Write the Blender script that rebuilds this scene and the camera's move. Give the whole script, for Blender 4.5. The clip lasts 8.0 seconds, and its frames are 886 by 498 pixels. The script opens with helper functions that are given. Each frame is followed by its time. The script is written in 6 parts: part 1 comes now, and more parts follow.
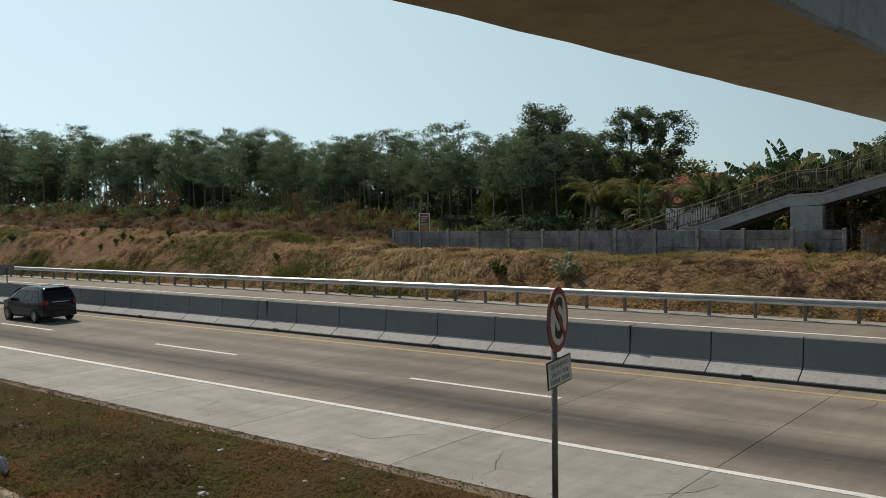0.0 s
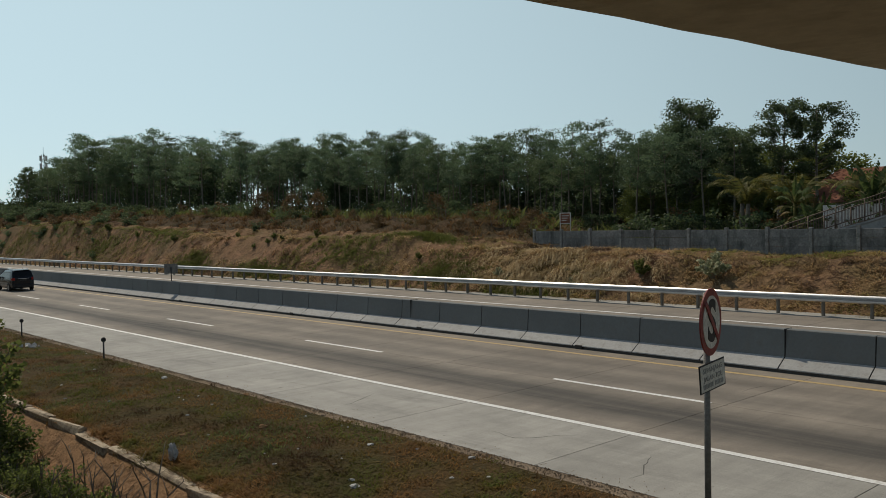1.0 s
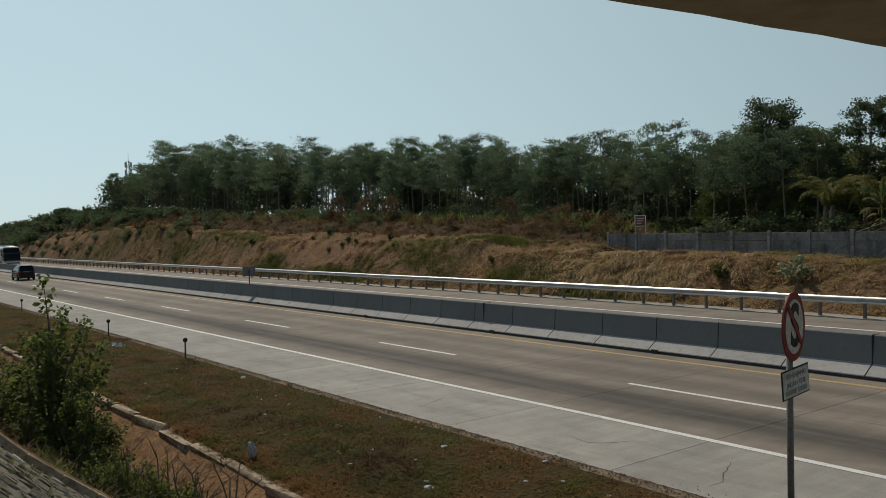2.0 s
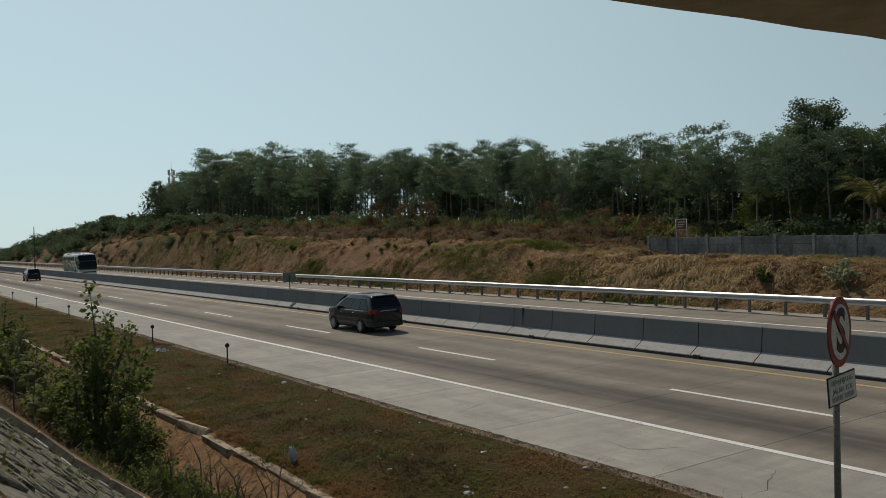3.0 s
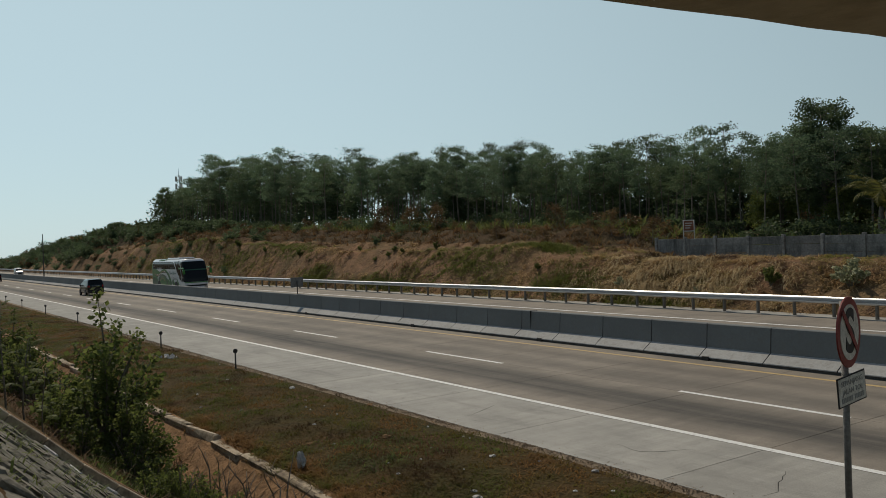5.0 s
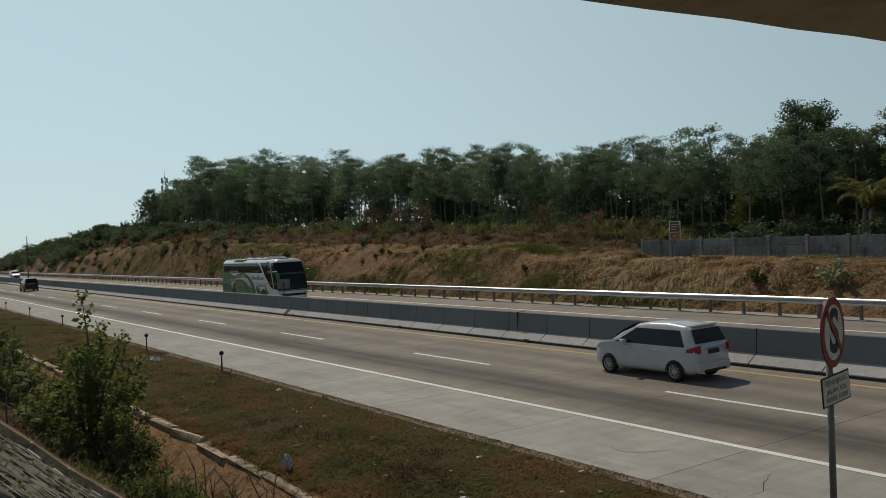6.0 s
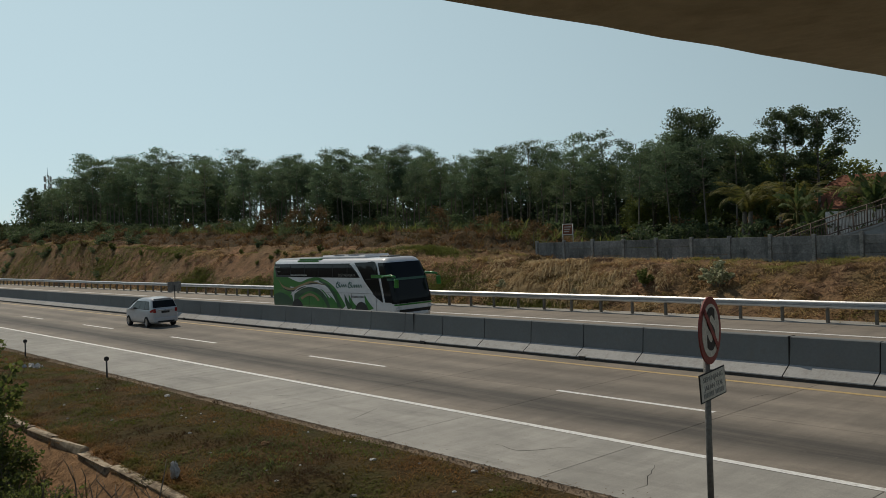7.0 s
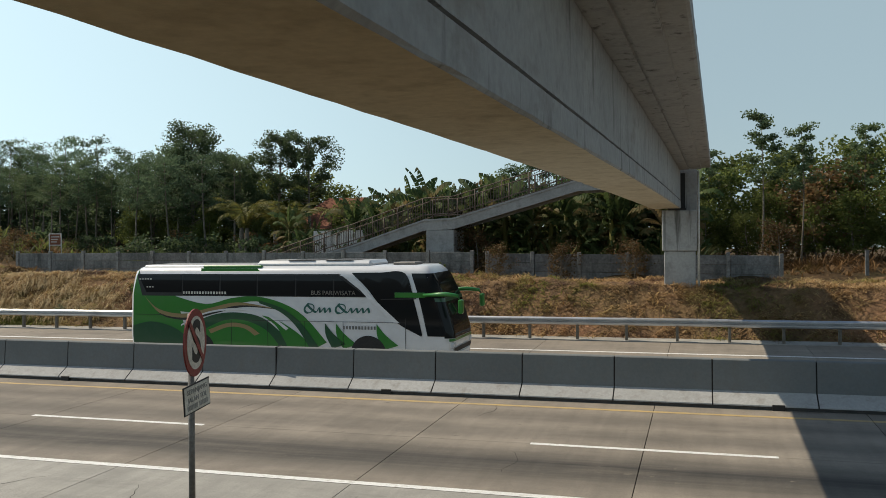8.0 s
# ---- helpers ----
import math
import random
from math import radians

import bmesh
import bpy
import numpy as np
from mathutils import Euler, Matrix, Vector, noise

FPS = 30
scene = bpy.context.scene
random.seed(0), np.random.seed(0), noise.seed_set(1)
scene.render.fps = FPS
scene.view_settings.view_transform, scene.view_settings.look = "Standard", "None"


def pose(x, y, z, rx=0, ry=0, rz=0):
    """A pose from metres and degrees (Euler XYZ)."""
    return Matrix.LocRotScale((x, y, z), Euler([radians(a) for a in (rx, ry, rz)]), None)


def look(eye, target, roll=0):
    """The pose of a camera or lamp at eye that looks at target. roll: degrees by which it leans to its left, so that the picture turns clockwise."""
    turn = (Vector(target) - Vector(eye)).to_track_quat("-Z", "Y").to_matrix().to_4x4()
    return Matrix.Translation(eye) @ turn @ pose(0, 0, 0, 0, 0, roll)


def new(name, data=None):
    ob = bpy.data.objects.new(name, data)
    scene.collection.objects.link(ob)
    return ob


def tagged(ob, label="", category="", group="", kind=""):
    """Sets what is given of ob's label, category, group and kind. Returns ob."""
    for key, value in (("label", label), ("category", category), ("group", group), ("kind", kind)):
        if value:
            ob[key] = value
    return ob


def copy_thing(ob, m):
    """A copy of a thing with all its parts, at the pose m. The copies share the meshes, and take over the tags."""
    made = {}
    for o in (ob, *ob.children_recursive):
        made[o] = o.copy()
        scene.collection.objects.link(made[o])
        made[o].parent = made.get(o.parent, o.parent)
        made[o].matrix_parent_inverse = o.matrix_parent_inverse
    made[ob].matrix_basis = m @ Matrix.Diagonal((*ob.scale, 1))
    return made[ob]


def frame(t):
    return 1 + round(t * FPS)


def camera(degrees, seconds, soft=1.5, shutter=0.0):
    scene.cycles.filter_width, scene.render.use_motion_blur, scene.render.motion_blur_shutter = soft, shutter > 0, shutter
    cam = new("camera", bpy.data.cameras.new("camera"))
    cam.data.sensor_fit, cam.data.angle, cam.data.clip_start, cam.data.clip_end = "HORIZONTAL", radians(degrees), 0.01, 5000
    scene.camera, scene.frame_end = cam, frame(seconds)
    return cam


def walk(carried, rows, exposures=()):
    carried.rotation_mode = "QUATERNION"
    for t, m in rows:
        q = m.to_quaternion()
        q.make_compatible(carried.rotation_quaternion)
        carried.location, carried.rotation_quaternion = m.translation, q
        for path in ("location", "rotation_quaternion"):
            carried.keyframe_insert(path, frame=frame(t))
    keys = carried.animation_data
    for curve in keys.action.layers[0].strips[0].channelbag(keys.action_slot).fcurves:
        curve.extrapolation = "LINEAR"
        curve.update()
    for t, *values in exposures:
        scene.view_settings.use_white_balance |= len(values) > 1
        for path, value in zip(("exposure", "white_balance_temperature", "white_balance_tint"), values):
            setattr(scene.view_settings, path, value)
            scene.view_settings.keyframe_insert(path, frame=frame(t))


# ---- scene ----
cam = camera(54.3, 8.0, 0.85)
PATH = [
    (0, (10.99, -7.813, 4.275), (9.722, -6.267, 4.227), -0.7),
    (0.5, (10.969, -7.902, 4.283), (9.582, -6.462, 4.235), -0.8),
    (1, (10.954, -7.9450, 4.2940), (9.4540, -6.6200, 4.2496), -1.0),
    (1.5, (10.97, -7.9580, 4.2830), (9.4050, -6.7110, 4.2436), -1.2),
    (2, (10.954, -7.9760, 4.2830), (9.3500, -6.7820, 4.2494), -1.1),
    (3.5, (10.971, -7.977, 4.297), (9.305, -6.871, 4.28), -1.7),
    (4, (10.967, -7.970, 4.297), (9.302, -6.863, 4.281), -1.9),
    (4.5, (10.964, -7.963, 4.296), (9.298, -6.857, 4.284), -2.0),
    (6, (10.963, -7.94, 4.291), (9.314, -6.808, 4.282), -2.1),
    (6.5, (10.99, -7.9230, 4.2620), (9.3760, -6.7390, 4.2535), -2.1),
    (7, (11.012, -7.853, 4.281), (9.507, -6.536, 4.268), -2.0),
    (7.5, (11.022, -7.7800, 4.2660), (9.7980, -6.1980, 4.2519), -1.4),
    (7.6, (11.05, -7.8180, 4.2580), (9.9200, -6.1650, 4.2445), -1.2),
    (8, (11.148, -7.738, 4.24), (10.578, -5.821, 4.236), -0.5),
]
walk(cam, [(t, look(eye, target, roll)) for t, eye, target, roll in PATH], [(0.0, -0.40), (1.0, -0.70), (2.0, -0.84), (3.5, -0.86), (6.0, -0.86), (7.0, -0.80), (7.5, -0.57), (8.0, -0.06)])

# ---- world, sun ----
world = bpy.data.worlds.new("sky")
scene.world = world
world.use_nodes = True
wn = world.node_tree.nodes
sky = wn.new("ShaderNodeTexSky")
sky.sky_type = "NISHITA"
sky.sun_disc = False
SUN_DIR = Vector((-0.80, 0.15, 1.0)).normalized()
sky.sun_elevation = math.asin(SUN_DIR.z)
sky.sun_rotation = math.atan2(SUN_DIR.x, SUN_DIR.y)
sky.air_density, sky.dust_density, sky.ozone_density = 0.9, 0.5, 2.5
# a pale haze that thins out towards the zenith
wl = world.node_tree.links
up = wn.new("ShaderNodeSeparateXYZ")
wl.new(wn.new("ShaderNodeTexCoord").outputs["Generated"], up.inputs[0])
thin = wn.new("ShaderNodeMapRange")
thin.interpolation_type = "SMOOTHSTEP"
thin.inputs["From Min"].default_value, thin.inputs["From Max"].default_value = 0.28, 0.62
thin.inputs["To Min"].default_value, thin.inputs["To Max"].default_value = 0.72, 0.08
wl.new(up.outputs["Z"], thin.inputs["Value"])
haze = wn.new("ShaderNodeBackground")
haze.inputs[0].default_value = (0.73, 0.945, 0.99, 1)
# the haze is brightest on the sun's side
glare = wn.new("ShaderNodeMapRange")
glare.inputs["From Min"].default_value, glare.inputs["From Max"].default_value = -1.0, 0.0
glare.inputs["To Min"].default_value, glare.inputs["To Max"].default_value = 1.54, 0.64
wl.new(up.outputs["X"], glare.inputs["Value"])
wl.new(glare.outputs["Result"], haze.inputs[1])
both = wn.new("ShaderNodeMixShader")
wl.new(sky.outputs[0], wn["Background"].inputs[0])
wl.new(thin.outputs["Result"], both.inputs[0])
wl.new(wn["Background"].outputs[0], both.inputs[1])
wl.new(haze.outputs[0], both.inputs[2])
wl.new(both.outputs[0], wn["World Output"].inputs[0])
wn["Background"].inputs[1].default_value = 0.09
sun = new("sun", bpy.data.lights.new("sun", "SUN"))
sun.data.energy, sun.data.angle, sun.data.color = 4.25, radians(0.6), (1.0, 0.885, 0.71)
sun.matrix_world = look((0, 0, 60), Vector((0, 0, 60)) - SUN_DIR)


# ---- materials ----
def node_mat(name, base, rough=0.8, metal=0.0):
    m = bpy.data.materials.new(name)
    m.use_nodes = True
    nt = m.node_tree
    b = nt.nodes["Principled BSDF"]
    b.inputs["Base Color"].default_value = (*base, 1)
    b.inputs["Roughness"].default_value = rough
    b.inputs["Metallic"].default_value = metal
    return m, nt, b


def coords(nt, world_space=True, scale=(1, 1, 1)):
    mp = nt.nodes.new("ShaderNodeMapping")
    mp.inputs["Scale"].default_value = scale
    if world_space:
        nt.links.new(nt.nodes.new("ShaderNodeNewGeometry").outputs["Position"], mp.inputs[0])
    else:
        nt.links.new(nt.nodes.new("ShaderNodeTexCoord").outputs["Object"], mp.inputs[0])
    return mp.outputs[0]


def noise_fac(nt, vec, scale, detail=6, lo=0.35, hi=0.65, rough=0.6):
    n = nt.nodes.new("ShaderNodeTexNoise")
    n.inputs["Scale"].default_value, n.inputs["Detail"].default_value, n.inputs["Roughness"].default_value = scale, detail, rough
    nt.links.new(vec, n.inputs["Vector"])
    r = nt.nodes.new("ShaderNodeMapRange")
    r.inputs["From Min"].default_value, r.inputs["From Max"].default_value = lo, hi
    nt.links.new(n.outputs["Fac"], r.inputs["Value"])
    return r.outputs["Result"]


def mix(nt, fac, a, b, kind="MIX"):
    n = nt.nodes.new("ShaderNodeMix")
    n.data_type, n.blend_type = "RGBA", kind
    for k, v in ((0, fac), (6, a), (7, b)):
        if isinstance(v, (int, float)):
            n.inputs[k].default_value = v
        elif isinstance(v, tuple):
            n.inputs[k].default_value = (*v, 1)
        else:
            nt.links.new(v, n.inputs[k])
    return n.outputs[2]


def bump(nt, b, fac, strength=0.3, dist=0.02):
    n = nt.nodes.new("ShaderNodeBump")
    n.inputs["Strength"].default_value, n.inputs["Distance"].default_value = strength, dist
    nt.links.new(fac, n.inputs["Height"])
    nt.links.new(n.outputs[0], b.inputs["Normal"])


def rough_mat(name, a, b2, big=0.6, small=12.0, rough=0.9, metal=0.0, c=None, bump_s=0.4, bump_d=0.02, world_space=True, scale=(1, 1, 1), rand=0.0, amp=0.25):
    """Two colours in large patches, a third in small flecks, with fine relief."""
    m, nt, b = node_mat(name, a, rough, metal)
    b.inputs["Specular IOR Level"].default_value = 0.15 if rough > 0.93 else 0.3 if rough >= 0.85 else 0.5
    v = coords(nt, world_space, scale)
    col = mix(nt, noise_fac(nt, v, big), a, b2)
    fine = noise_fac(nt, v, small, 8)
    if c:
        f2 = noise_fac(nt, v, small * 0.3, 5, 0.5, 0.7)
        col = mix(nt, f2, col, c)
    dark = mix(nt, fine, (1 - amp,) * 3, (1 + amp * 0.5,) * 3)
    col = mix(nt, 1.0, col, dark, "MULTIPLY")
    if rand:
        inf = nt.nodes.new("ShaderNodeObjectInfo")
        r = nt.nodes.new("ShaderNodeMapRange")
        r.inputs["To Min"].default_value, r.inputs["To Max"].default_value = 1 - rand, 1 + rand
        nt.links.new(inf.outputs["Random"], r.inputs["Value"])
        col = mix(nt, 1.0, col, r.outputs["Result"], "MULTIPLY")
    nt.links.new(col, b.inputs["Base Color"])
    bump(nt, b, fine, bump_s, bump_d)
    return m


def leaf_mat(name, a, b2, dry=None, dry_amount=0.62, gloss=0.6, through_light=0.4, dark=None, patch_size=0.5):
    m, nt, b = node_mat(name, a, gloss)
    b.inputs["Specular IOR Level"].default_value = 0.22
    g = nt.nodes.new("ShaderNodeNewGeometry")
    col = mix(nt, g.outputs["Random Per Island"], a, b2)
    inf = nt.nodes.new("ShaderNodeObjectInfo")
    r = nt.nodes.new("ShaderNodeMapRange")
    r.inputs["To Min"].default_value, r.inputs["To Max"].default_value = 0.7, 1.3
    nt.links.new(inf.outputs["Random"], r.inputs["Value"])
    col = mix(nt, 1.0, col, r.outputs["Result"], "MULTIPLY")
    if dry:
        v = coords(nt)
        col = mix(nt, noise_fac(nt, v, patch_size, 4, dry_amount - 0.05, dry_amount + 0.08), col, dry)
    if dark:
        v = coords(nt, True, (0.8, 1.3, 1.3))
        col = mix(nt, noise_fac(nt, v, 0.3, 5, 0.51, 0.60), col, dark)
    nt.links.new(col, b.inputs["Base Color"])
    t = nt.nodes.new("ShaderNodeBsdfTranslucent")
    nt.links.new(col, t.inputs[0])
    ms = nt.nodes.new("ShaderNodeMixShader")
    ms.inputs[0].default_value = through_light
    nt.links.new(b.outputs[0], ms.inputs[1])
    nt.links.new(t.outputs[0], ms.inputs[2])
    nt.links.new(ms.outputs[0], nt.nodes["Material Output"].inputs[0])
    return m


def paint_mat(name, base, rough=0.3, coat=0.45, dirt=0.15, spec=0.5):
    m, nt, b = node_mat(name, base, rough)
    b.inputs["Specular IOR Level"].default_value = spec
    v = coords(nt, False)
    f = noise_fac(nt, v, 3.0, 6, 0.45, 0.75)
    col = mix(nt, f, base, tuple(x * (1 - dirt) + 0.12 * dirt for x in base))
    nt.links.new(col, b.inputs["Base Color"])
    b.inputs["Coat Weight"].default_value = coat
    b.inputs["Coat Roughness"].default_value = 0.05
    return m


def pavement_mat(name, a, b2, bands):
    """Concrete pavement with rubber-darkened wheel tracks along the lanes."""
    m, nt, b = node_mat(name, a, 0.8)
    b.inputs["Specular IOR Level"].default_value = 0.25
    v = coords(nt)
    col = mix(nt, noise_fac(nt, v, 0.35, 5), a, b2)
    sep = nt.nodes.new("ShaderNodeSeparateXYZ")
    g = nt.nodes.new("ShaderNodeNewGeometry")
    nt.links.new(g.outputs["Position"], sep.inputs[0])
    streak = noise_fac(nt, coords(nt, True, (0.05, 2.2, 1)), 1.0, 6, 0.3, 0.7)
    for centre, half, amount in bands:
        s = nt.nodes.new("ShaderNodeMath")
        s.operation = "SUBTRACT"
        s.inputs[1].default_value = centre
        nt.links.new(sep.outputs["Y"], s.inputs[0])
        ab = nt.nodes.new("ShaderNodeMath")
        ab.operation = "ABSOLUTE"
        nt.links.new(s.outputs[0], ab.inputs[0])
        r = nt.nodes.new("ShaderNodeMapRange")
        r.interpolation_type = "SMOOTHSTEP"
        r.inputs["From Min"].default_value, r.inputs["From Max"].default_value = 0, half
        r.inputs["To Min"].default_value, r.inputs["To Max"].default_value = amount, 0
        nt.links.new(ab.outputs[0], r.inputs["Value"])
        mul = nt.nodes.new("ShaderNodeMath")
        mul.operation = "MULTIPLY_ADD"
        mul.inputs[1].default_value = 0.5
        nt.links.new(streak, mul.inputs[0])
        mul.inputs[2].default_value = 0.6
        mm = nt.nodes.new("ShaderNodeMath")
        mm.operation = "MULTIPLY"
        nt.links.new(mul.outputs[0], mm.inputs[0])
        nt.links.new(r.outputs["Result"], mm.inputs[1])
        col = mix(nt, mm.outputs[0], col, (0.055, 0.052, 0.048))
    col = mix(nt, noise_fac(nt, coords(nt, True, (0.25, 1.6, 1)), 1.0, 8, 0.55, 0.8), col, tuple(x * 0.6 for x in a))
    blotch = noise_fac(nt, coords(nt, True, (0.7, 1.1, 1)), 0.8, 8, 0.3, 0.7, 0.7)
    col = mix(nt, 1.0, col, mix(nt, blotch, (0.80, 0.80, 0.80), (1.12, 1.12, 1.11)), "MULTIPLY")
    across = noise_fac(nt, coords(nt, True, (3.0, 0.22, 1)), 1.0, 7, 0.35, 0.65, 0.7)
    col = mix(nt, 1.0, col, mix(nt, across, (0.90, 0.90, 0.90), (1.06, 1.06, 1.06)), "MULTIPLY")
    spots = noise_fac(nt, coords(nt, True, (1.0, 1.0, 1)), 3.5, 4, 0.66, 0.74)
    col = mix(nt, spots, col, tuple(x * 0.55 for x in a))
    fine = noise_fac(nt, v, 40, 8)
    col = mix(nt, 1.0, col, mix(nt, fine, (0.86, 0.86, 0.86), (1.08, 1.08, 1.08)), "MULTIPLY")
    inf = nt.nodes.new("ShaderNodeObjectInfo")
    r = nt.nodes.new("ShaderNodeMapRange")
    r.inputs["To Min"].default_value, r.inputs["To Max"].default_value = 0.90, 1.08
    nt.links.new(inf.outputs["Random"], r.inputs["Value"])
    col = mix(nt, 1.0, col, r.outputs["Result"], "MULTIPLY")
    nt.links.new(col, b.inputs["Base Color"])
    bump(nt, b, fine, 0.25, 0.006)
    return m


BANDS = [(8.9, 1.75, 1.0), (11.6, 1.0, 0.42), (13.3, 0.9, 0.36), (18.0, 0.7, 0.25), (19.7, 0.7, 0.25), (21.3, 0.7, 0.3), (22.8, 0.7, 0.3)]
M_LANE = pavement_mat("lane_concrete", (0.30, 0.262, 0.216), (0.24, 0.212, 0.176), BANDS)
M_SHOULDER = pavement_mat("shoulder_concrete", (0.38, 0.368, 0.335), (0.335, 0.325, 0.295), [])
M_JOINT = rough_mat("joint_sealant", (0.03, 0.028, 0.025), (0.05, 0.045, 0.04))
M_WHITE_LINE = rough_mat("white_road_paint", (0.85, 0.85, 0.82), (0.76, 0.76, 0.73), 1.5, 30, 0.6, c=(0.60, 0.58, 0.53), amp=0.12)
M_YELLOW_LINE = rough_mat("yellow_road_paint", (0.56, 0.40, 0.16), (0.47, 0.35, 0.17), 1.5, 30, 0.6, c=(0.45, 0.33, 0.17), amp=0.12)
# One concrete in two tones: sun painted into the toe, shade into the face.
M_TOE_LIT = rough_mat("barrier_toe_sunlit", (0.42, 0.42, 0.41), (0.37, 0.37, 0.36), 0.5, 14, 0.85, c=(0.32, 0.31, 0.29), bump_s=0.1, rand=0.05, amp=0.1)
M_BARRIER_SHADE = rough_mat("barrier_face_shaded", (0.18, 0.195, 0.196), (0.155, 0.167, 0.168), 0.5, 14, 0.85, c=(0.17, 0.175, 0.17), bump_s=0.1, rand=0.05, amp=0.07)
M_GALV = rough_mat("galvanised_steel", (0.62, 0.63, 0.64), (0.5, 0.51, 0.52), 1.0, 20, 0.42, 0.8, bump_s=0.08, amp=0.1)
M_BRIDGE = rough_mat("bridge_concrete", (0.41, 0.41, 0.40), (0.34, 0.345, 0.34), 0.35, 9, 0.9, c=(0.30, 0.30, 0.29), bump_s=0.12, amp=0.1)
def streak(m, colour, scale, lo, hi, strength=0.7):
    """Rain streaks and stains over a finished material."""
    nt = m.node_tree
    b = nt.nodes["Principled BSDF"]
    col = b.inputs["Base Color"].links[0].from_socket
    fac = noise_fac(nt, coords(nt, True, scale), 1.0, 6, lo, hi)
    s = nt.nodes.new("ShaderNodeMath")
    s.operation = "MULTIPLY"
    s.inputs[1].default_value = strength
    nt.links.new(fac, s.inputs[0])
    nt.links.new(mix(nt, s.outputs[0], col, colour), b.inputs["Base Color"])


# Girder underside paler and warmer: light bounced off the road put into the colour.
M_SOFFIT_LIT = rough_mat("bounce_lit_soffit", (0.63, 0.59, 0.47), (0.55, 0.51, 0.40), 0.4, 9, 0.9, c=(0.46, 0.42, 0.32), bump_s=0.12, amp=0.1)
streak(M_SOFFIT_LIT, (0.20, 0.155, 0.11), (0.9, 0.4, 1.0), 0.62, 0.76, 0.55)
streak(M_BRIDGE, (0.07, 0.068, 0.062), (4.0, 3.0, 0.3), 0.58, 0.70, 0.8)
streak(M_BRIDGE, (0.17, 0.13, 0.09), (1.2, 0.35, 1.2), 0.60, 0.75, 0.5)
streak(M_BARRIER_SHADE, (0.17, 0.165, 0.15), (2.2, 1.0, 0.4), 0.60, 0.80, 0.5)
M_WALL = rough_mat("weathered_wall_concrete", (0.25, 0.25, 0.24), (0.15, 0.155, 0.15), 0.9, 10, 0.92, c=(0.27, 0.27, 0.26), rand=0.15)
streak(M_WALL, (0.05, 0.055, 0.05), (2.5, 2.5, 0.5), 0.5, 0.7, 0.7)
M_WALL_POST = rough_mat("pale_post_concrete", (0.33, 0.33, 0.31), (0.23, 0.23, 0.22), 1.2, 12, 0.92, c=(0.15, 0.15, 0.14))
M_STAIR = rough_mat("stair_concrete", (0.36, 0.36, 0.35), (0.29, 0.29, 0.28), 0.5, 9, 0.9, c=(0.24, 0.24, 0.23), bump_s=0.1, amp=0.1)
M_GRASS_NEAR = rough_mat("dry_verge_grass", (0.125, 0.066, 0.024), (0.060, 0.058, 0.014), 0.45, 9, 0.95, c=(0.075, 0.055, 0.022), bump_s=1.0, bump_d=0.06)
M_BANK = rough_mat("dry_bank_earth", (0.33, 0.185, 0.105), (0.19, 0.135, 0.065), 0.22, 4, 0.95, c=(0.14, 0.09, 0.055), bump_s=1.0, bump_d=0.1)
M_FOREST_FLOOR = rough_mat("forest_floor", (0.115, 0.07, 0.036), (0.07, 0.055, 0.026), 0.3, 5, 0.95, bump_s=1.0, bump_d=0.1)
M_EARTH = rough_mat("red_earth", (0.39, 0.235, 0.125), (0.27, 0.16, 0.08), 1.0, 8, 0.95, c=(0.13, 0.08, 0.045), bump_s=0.9, bump_d=0.05)
M_GRAVEL = rough_mat("gravel_edge", (0.40, 0.31, 0.22), (0.24, 0.175, 0.115), 3.0, 25, 0.95, bump_s=1.0, bump_d=0.03)
M_KERB = rough_mat("mossy_concrete_beam", (0.52, 0.44, 0.32), (0.36, 0.28, 0.19), 1.2, 12, 0.9, c=(0.12, 0.09, 0.06))
M_STONE = rough_mat("grey_stone", (0.25, 0.23, 0.19), (0.165, 0.155, 0.125), 3.0, 20, 0.95, c=(0.06, 0.062, 0.04), rand=0.12)
M_BARK = rough_mat("grey_bark", (0.26, 0.23, 0.19), (0.15, 0.13, 0.10), 2.0, 14, 0.95, world_space=False, bump_s=0.6)
M_LEAF = leaf_mat("feathery_leaf", (0.10, 0.16, 0.085), (0.16, 0.22, 0.125), through_light=0.55)
M_LEAF_DARK = leaf_mat("dark_leaf", (0.078, 0.118, 0.058), (0.12, 0.162, 0.076), through_light=0.5)
M_LEAF_AIRY = leaf_mat("pale_leaf", (0.09, 0.135, 0.06), (0.14, 0.18, 0.085))
M_SHRUB = leaf_mat("shrub_leaf", (0.095, 0.13, 0.034), (0.18, 0.205, 0.06), through_light=0.6)
M_WEED = leaf_mat("yellow_green_weed", (0.17, 0.205, 0.05), (0.29, 0.30, 0.085), None, 0.6, 0.8, 0.4)
M_PALE_SHRUB = leaf_mat("pale_shrub_leaf", (0.14, 0.17, 0.07), (0.58, 0.58, 0.40))
M_SHRUB_DRY = leaf_mat("dry_shrub_leaf", (0.19, 0.105, 0.05), (0.10, 0.085, 0.035))
M_BANANA = leaf_mat("banana_leaf", (0.06, 0.10, 0.034), (0.115, 0.15, 0.05), (0.25, 0.18, 0.08), 0.57, 0.65)
M_PALM = leaf_mat("yellowing_palm_leaf", (0.13, 0.15, 0.04), (0.24, 0.21, 0.06))
M_STRAW = leaf_mat("straw", (0.58, 0.42, 0.215), (0.32, 0.205, 0.10), (0.22, 0.225, 0.055), 0.51, 0.8, 0.35, (0.17, 0.105, 0.075), 0.17)
